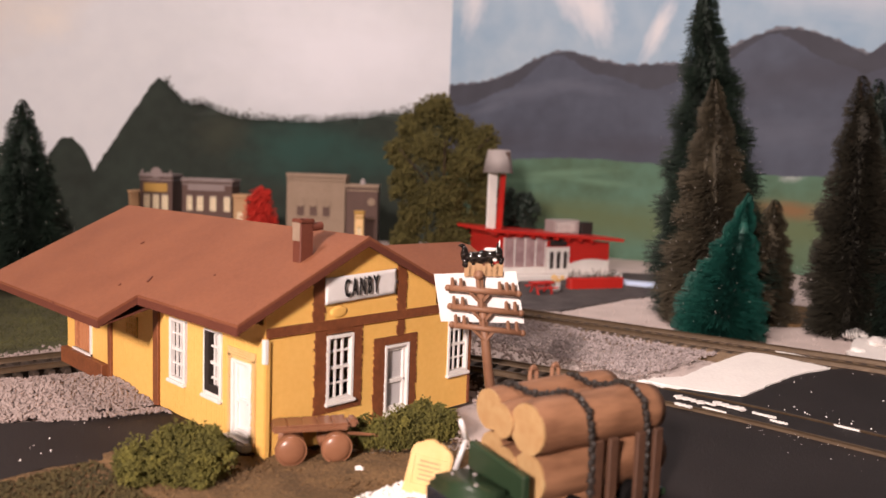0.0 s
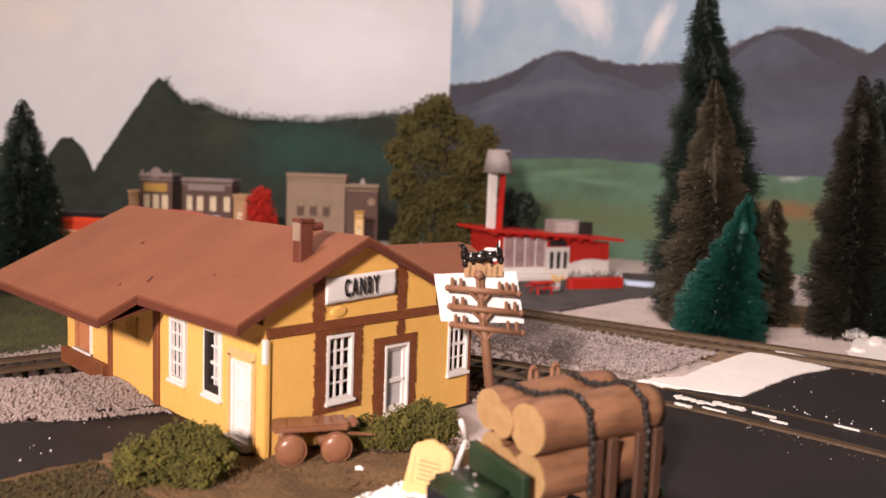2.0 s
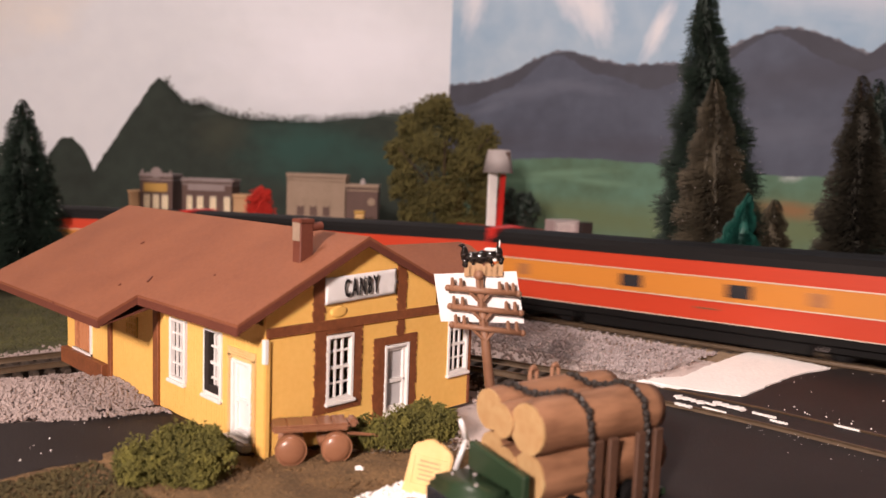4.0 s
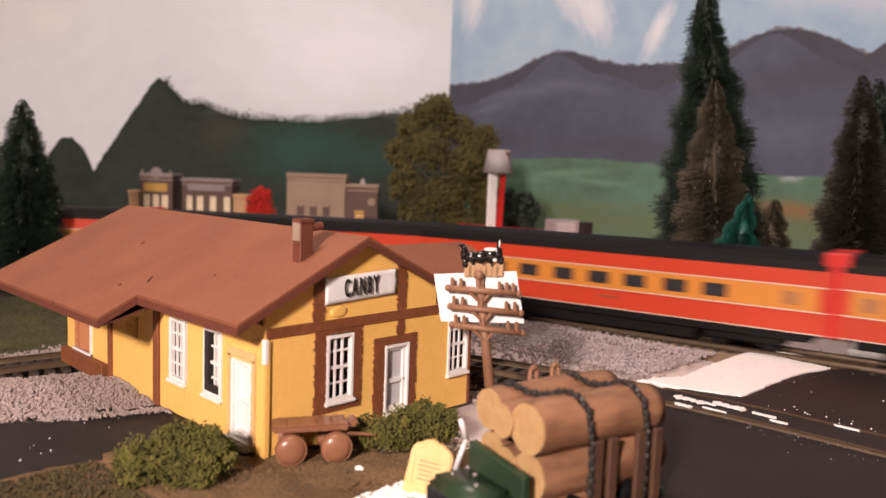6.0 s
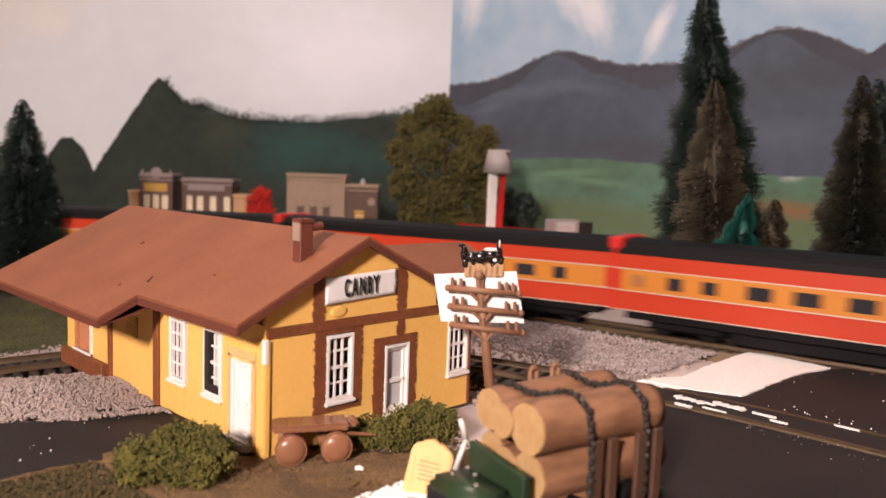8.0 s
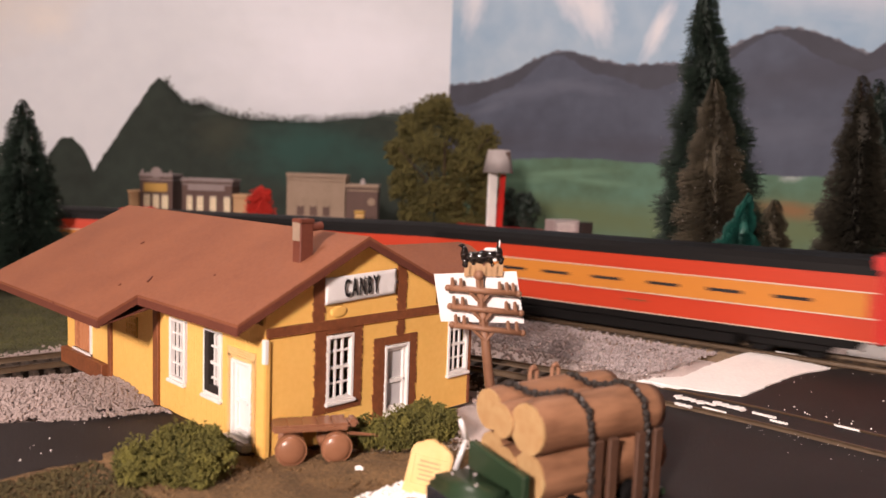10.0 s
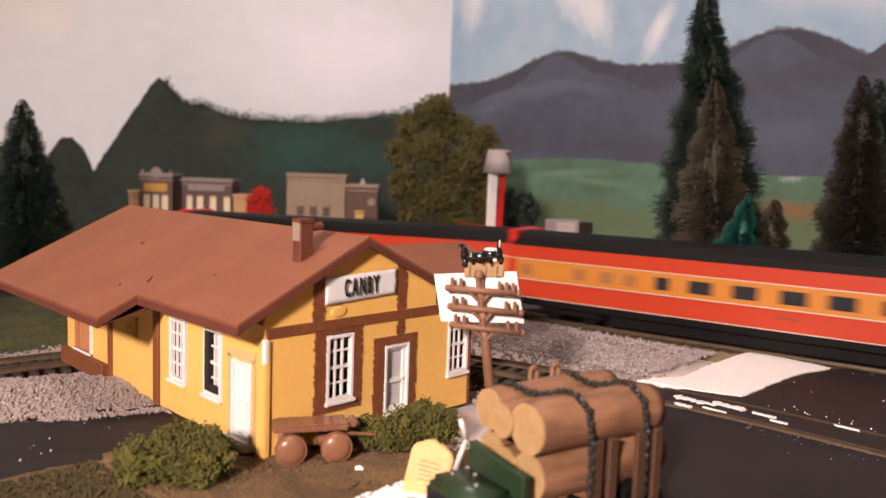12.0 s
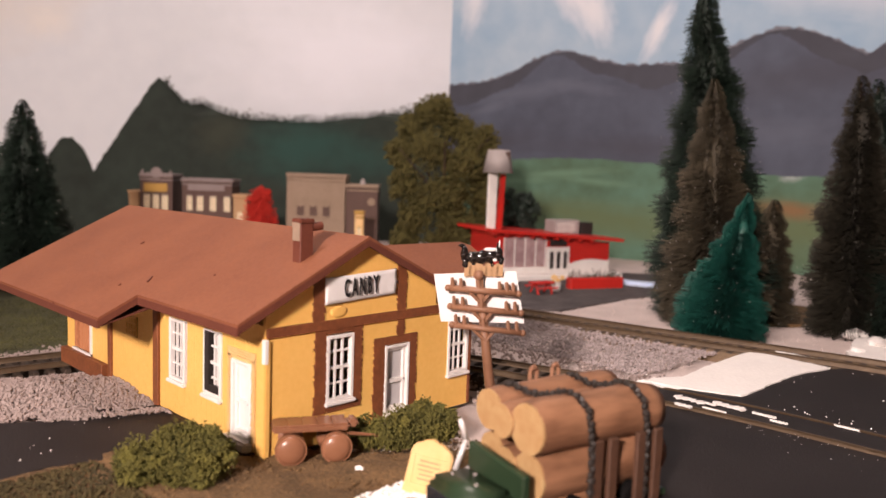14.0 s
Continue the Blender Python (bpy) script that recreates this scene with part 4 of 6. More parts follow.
# ---- foliage ----
def fir(name_label, base, tip, r, material, seed, n=5200, flecks=90, fleck_mat=None, core=0.36, taper=0.62):
    """A bottle-brush fir: wired trunk, thousands of thin bristles and pale flecks."""
    rng = random.Random(seed)
    base, tip = Vector(base), Vector(tip)
    t = tagged(thing("fir_tree", Matrix.Translation(base)), name_label, "tree", "fir trees")
    axis = tip - base
    h = axis.length
    up = axis.normalized()
    side = up.cross(Vector((0, 1, 0))).normalized()
    other = up.cross(side)
    part("trunk", tube(bmesh.new(), (0, 0, 0), axis * 0.97, r * 0.10, r * 0.02, 8), BARK, t)
    verts, faces = [], []
    fv, ff = [], []

    def radius(u):
        return r * min(1.0, 1.18 * (1.0 - u) ** taper) * (0.85 + 0.15 * min(1, u / 0.10)) + 0.0012
    for i in range(int(n * 2.1)):
        u = 0.03 + 0.97 * (1 - math.sqrt(rng.random())) if i % 4 else rng.random()
        u = min(u, 0.995)
        a = rng.random() * 2 * math.pi
        lay = 0.80 + 0.22 * noise.noise(Vector((math.cos(a) * 1.6 + seed, math.sin(a) * 1.6, u * 9))) + 0.10 * math.sin(u * 46 + a)
        ln = radius(u) * lay * rng.uniform(0.8, 1.1)
        d = side * math.cos(a) + other * math.sin(a)
        p0 = axis * u + d * ln * rng.uniform(0.15, 0.5)
        droop = rng.uniform(-0.28, 0.10)
        p1 = axis * u + d * ln + up * ln * droop
        w = (d.cross(up)) * rng.uniform(0.00016, 0.00040)
        lift = up * rng.uniform(0.0001, 0.0005)
        k = len(verts)
        verts += [p0 - w, p0 + w, p1 + w * 0.4 + lift, p1 - w * 0.4]
        faces.append((k, k + 1, k + 2, k + 3))
        if i < flecks * 2:
            k = len(fv)
            c = axis * u * 0.9 + d * radius(u * 0.9) * rng.uniform(0.8, 0.98)
            s = rng.uniform(0.00012, 0.00055) * rng.random() ** 0.5
            fv += [c + side * s, c - side * s + other * s * 0.3, c - other * s, c + up * s * 1.4]
            ff += [(k, k + 1, k + 2), (k, k + 1, k + 3), (k + 1, k + 2, k + 3), (k, k + 2, k + 3)]
    tagged(raw("crown", verts, faces, material, t), kind="stuff")
    bm = bmesh.new()
    tube(bm, axis * 0.04, axis * 0.70, r * core, r * core * 0.75, 18)
    tube(bm, axis * 0.69, axis * 0.985, r * core * 0.74, 0.0006, 18)
    bmesh.ops.subdivide_edges(bm, edges=bm.edges[:], cuts=3, use_grid_fill=True)
    for v in bm.verts:
        v.co += Vector((noise.noise(v.co * 220), noise.noise(v.co * 220 + Vector((9, 0, 0))), 0)) * r * 0.16
    part("inner_bristles", bm, material, t)
    if flecks:
        tagged(raw("frosting", fv, ff, fleck_mat or FROST, t), kind="stuff")
    return t


fir("tall dark green bottle-brush fir with pale flecks", (0.3510, 0.0267, -0.002), (0.3581, 0.0500, 0.2178), 0.042, FIRGREEN, 1, 11000, 170, None, 0.36, 0.72)
fir("brownish green bottle-brush fir with frosted tips", (0.3272, 0.0157, -0.002), (0.3357, 0.0281, 0.1481), 0.033, FIRBROWN, 2, 10000, 190, None, 0.36, 0.72)
fir("small bright teal bottle-brush fir beside the track", (0.2955, -0.0010, -0.001), (0.3075, -0.0105, 0.0800), 0.0255, FIRTEAL, 3, 17000, 75, None, 0.34, 0.92)
fir("low brown bottle-brush fir behind the teal one", (0.3632, 0.0005, -0.002), (0.3700, -0.001, 0.0760), 0.0215, FIRBROWN, 4, 5000, 40)
fir("dark brown-green bottle-brush fir at the layout edge", (0.3660, -0.0500, -0.002), (0.3772, -0.0424, 0.1510), 0.0270, FIRDARK, 5, 8000, 60)
fir("very dark green bottle-brush fir behind", (0.400, -0.050, -0.002), (0.404, -0.044, 0.1520), 0.031, FIRGREEN, 6, 6000, 40)
fir("dark green bottle-brush fir at the layout edge", (0.3728, -0.0676, -0.002), (0.3785, -0.063, 0.0850), 0.022, FIRGREEN, 7, 5000, 60)
fir("dark green bottle-brush fir beyond the depot", (0.0597, 0.388, -0.002), (0.0642, 0.4014, 0.1250), 0.0300, FIRGREEN, 8, 8000, 90)
fir("very dark fir at the layout's far edge", (0.045, 0.43, -0.002), (0.042, 0.44, 0.100), 0.026, FIRGREEN, 9, 5000, 30)
fir("dark green fir in the shade beyond the depot", (0.105, 0.50, -0.002), (0.106, 0.502, 0.082), 0.034, FIRGREEN, 10, 5000, 30)


def foam(name, label, category, lobes, material, seed, leaf, count, base, trunk=None, flat=0.6, group=""):
    """Foliage of many small torn clumps spread over uneven lobes."""
    rng = random.Random(seed)
    t = tagged(thing(name, Matrix.Translation(base)), label, category, group)
    if trunk:
        bm = bmesh.new()
        tube(bm, (0, 0, 0), (0.001, 0, trunk[1] * 0.6), trunk[0], trunk[0] * 0.6, 9)
        for k in range(5):
            a = k * 1.3
            tube(bm, (0.0005, 0, trunk[1] * (0.3 + 0.06 * k)), (math.cos(a) * trunk[1] * 0.3, math.sin(a) * trunk[1] * 0.3, trunk[1] * (0.65 + 0.05 * k)), trunk[0] * 0.45, trunk[0] * 0.15, 6)
        part("trunk", bm, BARK, t)
    for x, y, z, r in list(lobes):
        for _ in range(9):
            d = Vector((rng.gauss(0, 1), rng.gauss(0, 1), rng.gauss(0.3, 1))).normalized() * r * rng.uniform(0.75, 1.1)
            lobes = lobes + [(x + d.x, y + d.y, max(z + d.z, 0.0), r * rng.uniform(0.22, 0.42))]
    verts, faces = [], []
    vol = [lb[3] ** 2 for lb in lobes]
    for i in range(count):
        x, y, z, r = rng.choices(lobes, vol)[0]
        d = Vector((rng.gauss(0, 1), rng.gauss(0, 1), rng.gauss(0, 1))).normalized()
        q = r * (0.50 + 0.68 * rng.random() ** 0.9) * (1 + 0.28 * noise.noise(d * 2.6 + Vector((x * 400, seed, z * 300))))
        c = Vector((x, y, z)) + d * q
        if c.z < 0:
            c.z = rng.uniform(0, 0.001)
        s = leaf * rng.uniform(0.45, 1.25)
        m = Euler((rng.random() * 6, rng.random() * 6, rng.random() * 6)).to_matrix()
        k = len(verts)
        for o in ((1, 0, 0), (-1, 0, 0), (0, 1, 0), (0, -1, 0), (0, 0, 1), (0, 0, -1)):
            verts.append(c + m @ (Vector(o) * s * rng.uniform(0.35, 1.25)))
        faces += [(k + a, k + b, k + e) for a in (0, 1) for b in (2, 3) for e in (4, 5)]
    raw("crown", verts, faces, material, t)
    bm = bmesh.new()
    for x, y, z, r in lobes:
        ball(bm, (x, y, max(z, r * 0.3)), r * 0.58, 1)
    for v in bm.verts:
        v.co += v.co.normalized() * 0.12 * lobes[0][3] * noise.noise(v.co * 260)
        v.co.z = max(v.co.z, 0)
    part("inner_foliage", bm, material, t)
    return t


rng = random.Random(21)


lobes_ = []
for a_, z_, d_, r_ in ((-0.008, 0.134, 0, 0.019), (-0.027, 0.120, 0.006, 0.017), (0.010, 0.120, 0.010, 0.017), (0.030, 0.108, 0, 0.018), (-0.036, 0.098, 0, 0.016), (-0.012, 0.100, -0.012, 0.020), (0.014, 0.088, -0.012, 0.018), (0.038, 0.086, 0.008, 0.015), (-0.030, 0.070, -0.004, 0.019), (0.0, 0.064, -0.014, 0.019), (0.030, 0.062, 0.002, 0.018), (-0.022, 0.042, -0.004, 0.019), (0.010, 0.036, -0.008, 0.020), (0.030, 0.034, 0.006, 0.017), (-0.032, 0.020, 0, 0.015), (0.0, 0.012, 0, 0.02)):
    lobes_.append((a_ * 1.08 * 0.693 + d_ * 0.721, -a_ * 1.08 * 0.721 + d_ * 0.693, z_ + 0.004, r_ * 0.82))
foam("broadleaf_tree", "olive green foam broadleaf tree with lobed crown", "tree", lobes_, BOXWOOD, 5, 0.0015, 26000, (0.383, 0.300, -0.001), (0.004, 0.14), 0.5)
foam("shrub", "dark green shrub behind the diner", "shrub", [(0, 0, 0.03, 0.022), (0.006, -0.006, 0.05, 0.017), (-0.004, 0.004, 0.06, 0.012)], FIRGREEN, 6, 0.0018, 2500, (0.437, 0.264, 0))
foam("red_bush", "bright red foam bush among the town houses", "shrub", [(0, 0, 0.02, 0.0150), (0, 0, 0.034, 0.0145), (0, 0, 0.047, 0.0125), (0.001, -0.001, 0.055, 0.008)], REDFOAM, 7, 0.0011, 5000, (0.293, 0.459, 0))
foam("bush", "olive green foam bush beside the driveway", "shrub", [(-0.0065, 0.0075, 0.0045, 0.0065), (0.002, 0.004, 0.0065, 0.0070), (0.0075, -0.003, 0.0055, 0.0065), (0.0, -0.002, 0.0045, 0.006), (-0.009, 0.004, 0.003, 0.005), (0.009, 0.002, 0.009, 0.004), (0.003, -0.006, 0.003, 0.005)], BUSHGREEN, 8, 0.00048, 17000, (-0.0265, 0.0015, 0), group="bushes")
foam("bush", "low green foam bush under the depot door", "shrub", [(-0.010, 0.010, 0.004, 0.0055), (-0.004, 0.004, 0.005, 0.006), (0.003, 0.0, 0.0055, 0.006), (0.009, -0.003, 0.0065, 0.0055), (0.013, -0.001, 0.005, 0.005), (0.004, 0.006, 0.005, 0.006), (0.012, 0.006, 0.005, 0.005)], BUSHGREEN, 9, 0.00048, 18000, (0.0395, -0.0215, 0), group="bushes")

# ---- town beyond the track ----
def townhouse(label, a, b, depth, h, wall, trim, wins, seed, pediment=False, panel_mat=None, band=None):
    """A narrow flat-roofed building whose front runs from a to b."""
    a, b = Vector((*a, 0)), Vector((*b, 0))
    w = (b - a).length
    ang = math.atan2((b - a).y, (b - a).x)
    t = tagged(thing("town_building", Matrix.Translation(a) @ Matrix.Rotation(ang, 4, "Z")), label, "model building", "town buildings")
    body = part("wall", soften(box(bmesh.new(), 0, w, 0, depth, 0, h), 0.0004), wall, t)
    bm = bmesh.new()
    box(bm, -0.0008, w + 0.0008, -0.0012, depth, h - 0.002, h + 0.0012)
    box(bm, -0.0004, w + 0.0004, -0.0007, depth, h - 0.0055, h - 0.004)
    part("cornice", soften(bm, 0.0003), trim, t)
    if pediment:
        bm = bmesh.new()
        for x in (0.001, w - 0.003):
            box(bm, x, x + 0.002, -0.001, 0.002, h, h + 0.0045)
        box(bm, w * 0.2, w * 0.8, -0.0008, 0.0015, h, h + 0.002)
        tube(bm, (w / 2, -0.001, h + 0.002), (w / 2, 0.0015, h + 0.002), 0.0055, 0.0055, 18)
        part("pediment", bm, trim, t)
    if panel_mat:
        part("sign_panel", soften(box(bmesh.new(), w * 0.12, w * 0.85, -0.001, 0, h * band[0], h * band[1]), 0.0002), panel_mat, t)
    for x0, x1, z0, z1, arch in wins:
        wn = part("window", box(bmesh.new(), x0 * w, x1 * w, -0.0003, 0.0004, z0 * h, z1 * h), CREAMWIN if not arch else BRICKPLUM, body)
        bm = bmesh.new()
        xm = (x0 + x1) / 2 * w
        if arch:
            tube(bm, (xm, -0.0012, z1 * h), (xm, 0, z1 * h), (x1 - x0) * w * 0.62, None, 14)
            box(bm, x0 * w - 0.0004, x1 * w + 0.0004, -0.0011, 0, z0 * h - 0.0010, z0 * h)
            part("arch", bm, trim, wn)
        else:
            box(bm, x0 * w - 0.0003, x1 * w + 0.0003, -0.0009, -0.0003, z1 * h, z1 * h + 0.0007)
            box(bm, xm - 0.0002, xm + 0.0002, -0.0006, -0.0003, z0 * h, z1 * h)
            part("frame", bm, trim, wn)
    return t


GREYTRIM = mat("grey_trim", (0.26, 0.21, 0.20), (0.2, 0.16, 0.15), 0.8)
townhouse("plum brick shop with ornate pediment and cream windows", (0.2269, 0.5729), (0.2494, 0.5497), 0.03, 0.0715, BRICKPLUM, GREYTRIM, [(0.12, 0.30, 0.50, 0.72, 0), (0.40, 0.58, 0.50, 0.72, 0), (0.68, 0.86, 0.50, 0.72, 0)], 1, True, OCHRE, (0.76, 0.88))
townhouse("dark plum brick shop with cream windows and sign board", (0.2510, 0.5325), (0.2854, 0.497), 0.03, 0.0685, BRICKPLUM, GREYTRIM, [(0.10, 0.20, 0.55, 0.76, 0), (0.30, 0.42, 0.55, 0.76, 0), (0.56, 0.68, 0.55, 0.76, 0), (0.84, 0.96, 0.55, 0.76, 0)], 2, False, GREYTRIM, (0.84, 0.92))
townhouse("tan brick building with arched upper windows", (0.3059, 0.4333), (0.3448, 0.3932), 0.03, 0.0775, BRICKTAN, BRICKTAN, [(0.18, 0.30, 0.50, 0.66, 1), (0.40, 0.52, 0.50, 0.66, 1), (0.62, 0.74, 0.50, 0.66, 1)], 3)
townhouse("low brown brick building beside the tan one", (0.3450, 0.3921), (0.3660, 0.3705), 0.025, 0.069, BRICKPLUM, BRICKTAN, [(0.70, 0.90, 0.55, 0.78, 1)], 4)
townhouse("small tan building between the shops", (0.2185, 0.580), (0.2255, 0.573), 0.02, 0.054, TANWALL, TANWALL, [(0.3, 0.7, 0.5, 0.7, 0)], 5)
townhouse("small tan building beside the red bush", (0.2860, 0.4955), (0.2960, 0.486), 0.02, 0.054, TANWALL, TANWALL, [(0.3, 0.7, 0.5, 0.7, 0)], 6)
townhouse("small yellow shed before the brown building", (0.3235, 0.3525), (0.3290, 0.347), 0.010, 0.046, CREAM, OCHRE, [(0.3, 0.7, 0.5, 0.7, 0)], 7)
sp = tagged(thing("roof_tank", Matrix.Translation((0.3600, 0.386, 0.070))), "small grey tank on a brown flat roof", "tank")
part("tank", tube(bmesh.new(), (0, 0, 0), (0, 0, 0.004), 0.003, 0.002, 12), GREYMETAL, sp)
part("cap", tube(bmesh.new(), (0, 0, 0.004), (0, 0, 0.006), 0.002, 0.0002, 12), GREYMETAL, sp)


# ---- diner ----
def diner():
    a = Vector((0.341, 0.2225, 0))
    ax = Vector((0.1255, -0.0490, 0))
    n = ax.length
    t = tagged(thing("diner", Matrix.Translation(a) @ Matrix.Rotation(math.atan2(ax.y, ax.x), 4, "Z")), "red and white roadside diner with slanted roof", "model building")
    base = part("base", soften(box(bmesh.new(), 0.012, n + 0.004, -0.012, 0.055, -0.001, 0.0035), 0.0005), WHITE, t, "white foundation kerb")
    bm = bmesh.new()
    prism(bm, [(0.020, 0, 0.0035), (n - 0.003, 0, 0.0035), (n - 0.003, 0, 0.0290), (0.020, 0, 0.0372)], (0, 0.002, 0))
    prism(bm, [(0.020, 0.045, 0.0035), (n - 0.003, 0.045, 0.0035), (n - 0.003, 0.045, 0.0290), (0.020, 0.045, 0.0372)], (0, 0.002, 0))
    box(bm, 0.020, 0.022, 0.002, 0.045, 0.0035, 0.0375)
    box(bm, n - 0.005, n - 0.003, 0.002, 0.045, 0.0035, 0.0285)
    wall = part("wall", bm, REDPAINT, t, "red wall")
    bm = bmesh.new()
    prism(bm, [(0.0105, -0.010, 0.0387), (n + 0.005, -0.010, 0.0303), (n + 0.005, 0.055, 0.0303), (0.0105, 0.055, 0.0387)], (0, 0, 0.0026))
    roof = part("roof", bm, REDPAINT, t, "flat slanted red roof")
    for k in range(9):
        x = 0.013 + k * 0.0118
        part("rafter", box(bmesh.new(), x, x + 0.0018, -0.0085, 0, 0.0375 - x * 0.075, 0.0400 - x * 0.075), REDPAINT, roof)
    glass_front = part("window", box(bmesh.new(), 0.0265, 0.0665, -0.0006, 0.0003, 0.0095, 0.0335), PINKGLASS, wall, "large pinkish shop windows")
    bm = bmesh.new()
    for x in (0.0265, 0.0365, 0.0465, 0.0565, 0.0662):
        box(bm, x - 0.0005, x + 0.0005, -0.0012, -0.0006, 0.0095, 0.0335)
    part("frame", bm, WHITE, glass_front)
    part("lower_panel", box(bmesh.new(), 0.020, 0.0672, -0.0010, 0.0, 0.0037, 0.0092), WHITE, wall)
    door = part("door", soften(box(bmesh.new(), 0.0675, 0.0900, -0.0016, 0.0, 0.0037, 0.0255), 0.0003), WHITE, wall, "white double door")
    for x in (0.0720, 0.0788, 0.0856):
        part("pane", box(bmesh.new(), x - 0.0016, x + 0.0016, -0.0021, -0.0015, 0.0075, 0.0215), DARKIN, door)
    part("transom", box(bmesh.new(), 0.0705, 0.0873, -0.0007, 0.0, 0.0262, 0.0325), DARKIN, wall)
    bm = bmesh.new()
    pts = [(0.0905 + 0.0408 * k / 12, -0.0012, 0.0125 + 0.0014 * math.sin(k * 0.42 - 0.8) + 0.0022 * k / 12) for k in range(13)]
    prism(bm, [(0.0905, -0.0012, 0.0037), (0.1313, -0.0012, 0.0037)] + pts[::-1], (0, 0.0012, 0))
    part("white_wainscot", bm, WHITE, wall, "white lower wall with a wavy edge")
    bm = bmesh.new()
    part("rooftop_unit", soften(box(bmesh.new(), 0.086, 0.112, 0.018, 0.034, 0.0345, 0.0470), 0.0006), GREYMETAL, t, "grey rooftop cooling unit")
    for k in range(5):
        part("louvre", box(bmesh.new(), 0.088, 0.1075, 0.0172, 0.018, 0.0368 + k * 0.0018, 0.0377 + k * 0.0018), WHITE, t)
    part("vent_box", soften(box(bmesh.new(), 0.116, 0.128, 0.020, 0.032, 0.0330, 0.0450), 0.0006), DARKIN, t)
    # sign tower
    pyl = part("sign_post", soften(box(bmesh.new(), 0.0125, 0.0205, 0.004, 0.0065, 0.0400, 0.0855), 0.0004), WHITE, t, "white sign pylon")
    bm = bmesh.new()
    prism(bm, [(0.0215, 0.003, 0.0405), (0.0255, 0.003, 0.0405), (0.0275, 0.003, 0.085), (0.0245, 0.003, 0.085)], (0, 0.004, 0))
    part("red_fin", bm, REDPAINT, pyl, "red sign fin")
    bm = bmesh.new()
    tube(bm, (0.021, 0.005, 0.086), (0.021, 0.005, 0.1045), 0.0125, 0.0090, 20)
    part("bucket_sign", bm, GREYMETAL, pyl, "grey weathered round rooftop sign", True)
    part("sign_shade", box(bmesh.new(), 0.0225, 0.0262, -0.0045, -0.0028, 0.092, 0.103), BRICKPLUM, pyl)
    return t


diner()
pl = tagged(thing("planter", Matrix.Translation((0.372, 0.152, 0)) @ Matrix.Rotation(radians(-24), 4, "Z")), "red planter box with dry grey weeds", "planter")
part("trough", soften(box(bmesh.new(), 0, 0.048, -0.004, 0.004, -0.002, 0.0075), 0.0006), REDPAINT, pl)
bm = bmesh.new()
for k in range(60):
    x, y = rng.uniform(0, 0.047), rng.uniform(-0.003, 0.003)
    tube(bm, (x, y, 0.0072), (x + rng.uniform(-0.004, 0.004), y + rng.uniform(-0.003, 0.003), rng.uniform(0.010, 0.0155)), 0.0004, 0.0001, 4)
part("weeds", bm, FIRBROWN, pl)
pic = tagged(thing("picnic_table", Matrix.Translation((0.335, 0.150, 0)) @ Matrix.Rotation(radians(-20), 4, "Z")), "small red picnic table outside the diner", "table")
part("tabletop", soften(box(bmesh.new(), -0.009, 0.009, -0.004, 0.004, 0.0065, 0.0078), 0.0002), REDPAINT, pic)
for s in (-1, 1):
    part("bench", soften(box(bmesh.new(), -0.009, 0.009, s * 0.0075 - 0.0015, s * 0.0075 + 0.0015, 0.0035, 0.0045), 0.0002), REDPAINT, pic)
    for x in (-0.006, 0.006):
        part("leg", tube(bmesh.new(), (x, s * 0.006, -0.0015), (x, s * 0.001, 0.0066), 0.0008, 0.0008, 6), REDPAINT, pic)
flw = tagged(thing("flower_pot", Matrix.Translation((0.352, 0.1500, 0))), "pale flower tub beside the picnic table", "planter")
part("tub", tube(bmesh.new(), (0, 0, -0.0015), (0, 0, 0.006), 0.0035, 0.0045, 14), WHITE, flw)
bm = bmesh.new()
for k in range(26):
    ball(bm, (rng.gauss(0, 0.0025), rng.gauss(0, 0.0025), 0.007 + rng.random() * 0.004), 0.0010, 1)
part("blooms", bm, CREAM, flw)
# two pale blue boxes laid along the foot of the backdrop
for p0, p1 in (((0.4330, 0.1500), (0.4440, 0.1075)), ((0.4620, 0.0370), (0.4690, 0.0180))):
    d = Vector((*p1, 0)) - Vector((*p0, 0))
    st = part("backdrop_foot_strip", soften(box(bmesh.new(), 0, d.length, -0.006, 0.006, -0.002, 0.0022), 0.0004), PALEBLUE)
    st.matrix_basis = Matrix.Translation((*p0, 0)) @ Matrix.Rotation(math.atan2(d.y, d.x), 4, "Z")
    tagged(st, "pale blue strip at the foot of the backdrop", "water", "water strips")
LOTGREY = mat("dark_lot_grit", (0.105, 0.090, 0.088), (0.045, 0.038, 0.038), 0.95, grain=900, patch=60, bump=0.7, contrast=0.9)
island_stuff("diner_lot", LOTGREY, "dark gravel lot round the diner", [(0.262, 0.190), (0.266, 0.125), (0.2884, 0.099), (0.333, 0.0995), (0.373, 0.1005), (0.409, 0.093), (0.50, 0.06), (0.52, 0.16), (0.40, 0.27), (0.28, 0.27)], -0.0008, 0.003)
# dark earth patch, its colour also standing for the firs' shade
island_stuff("shade_lot", SOIL, "dark earth with painted shade under the fir trees", [(0.345, 0.020), (0.352, -0.002), (0.380, -0.026), (0.45, -0.045), (0.45, 0.03), (0.37, 0.05)], -0.0004, 0.003)
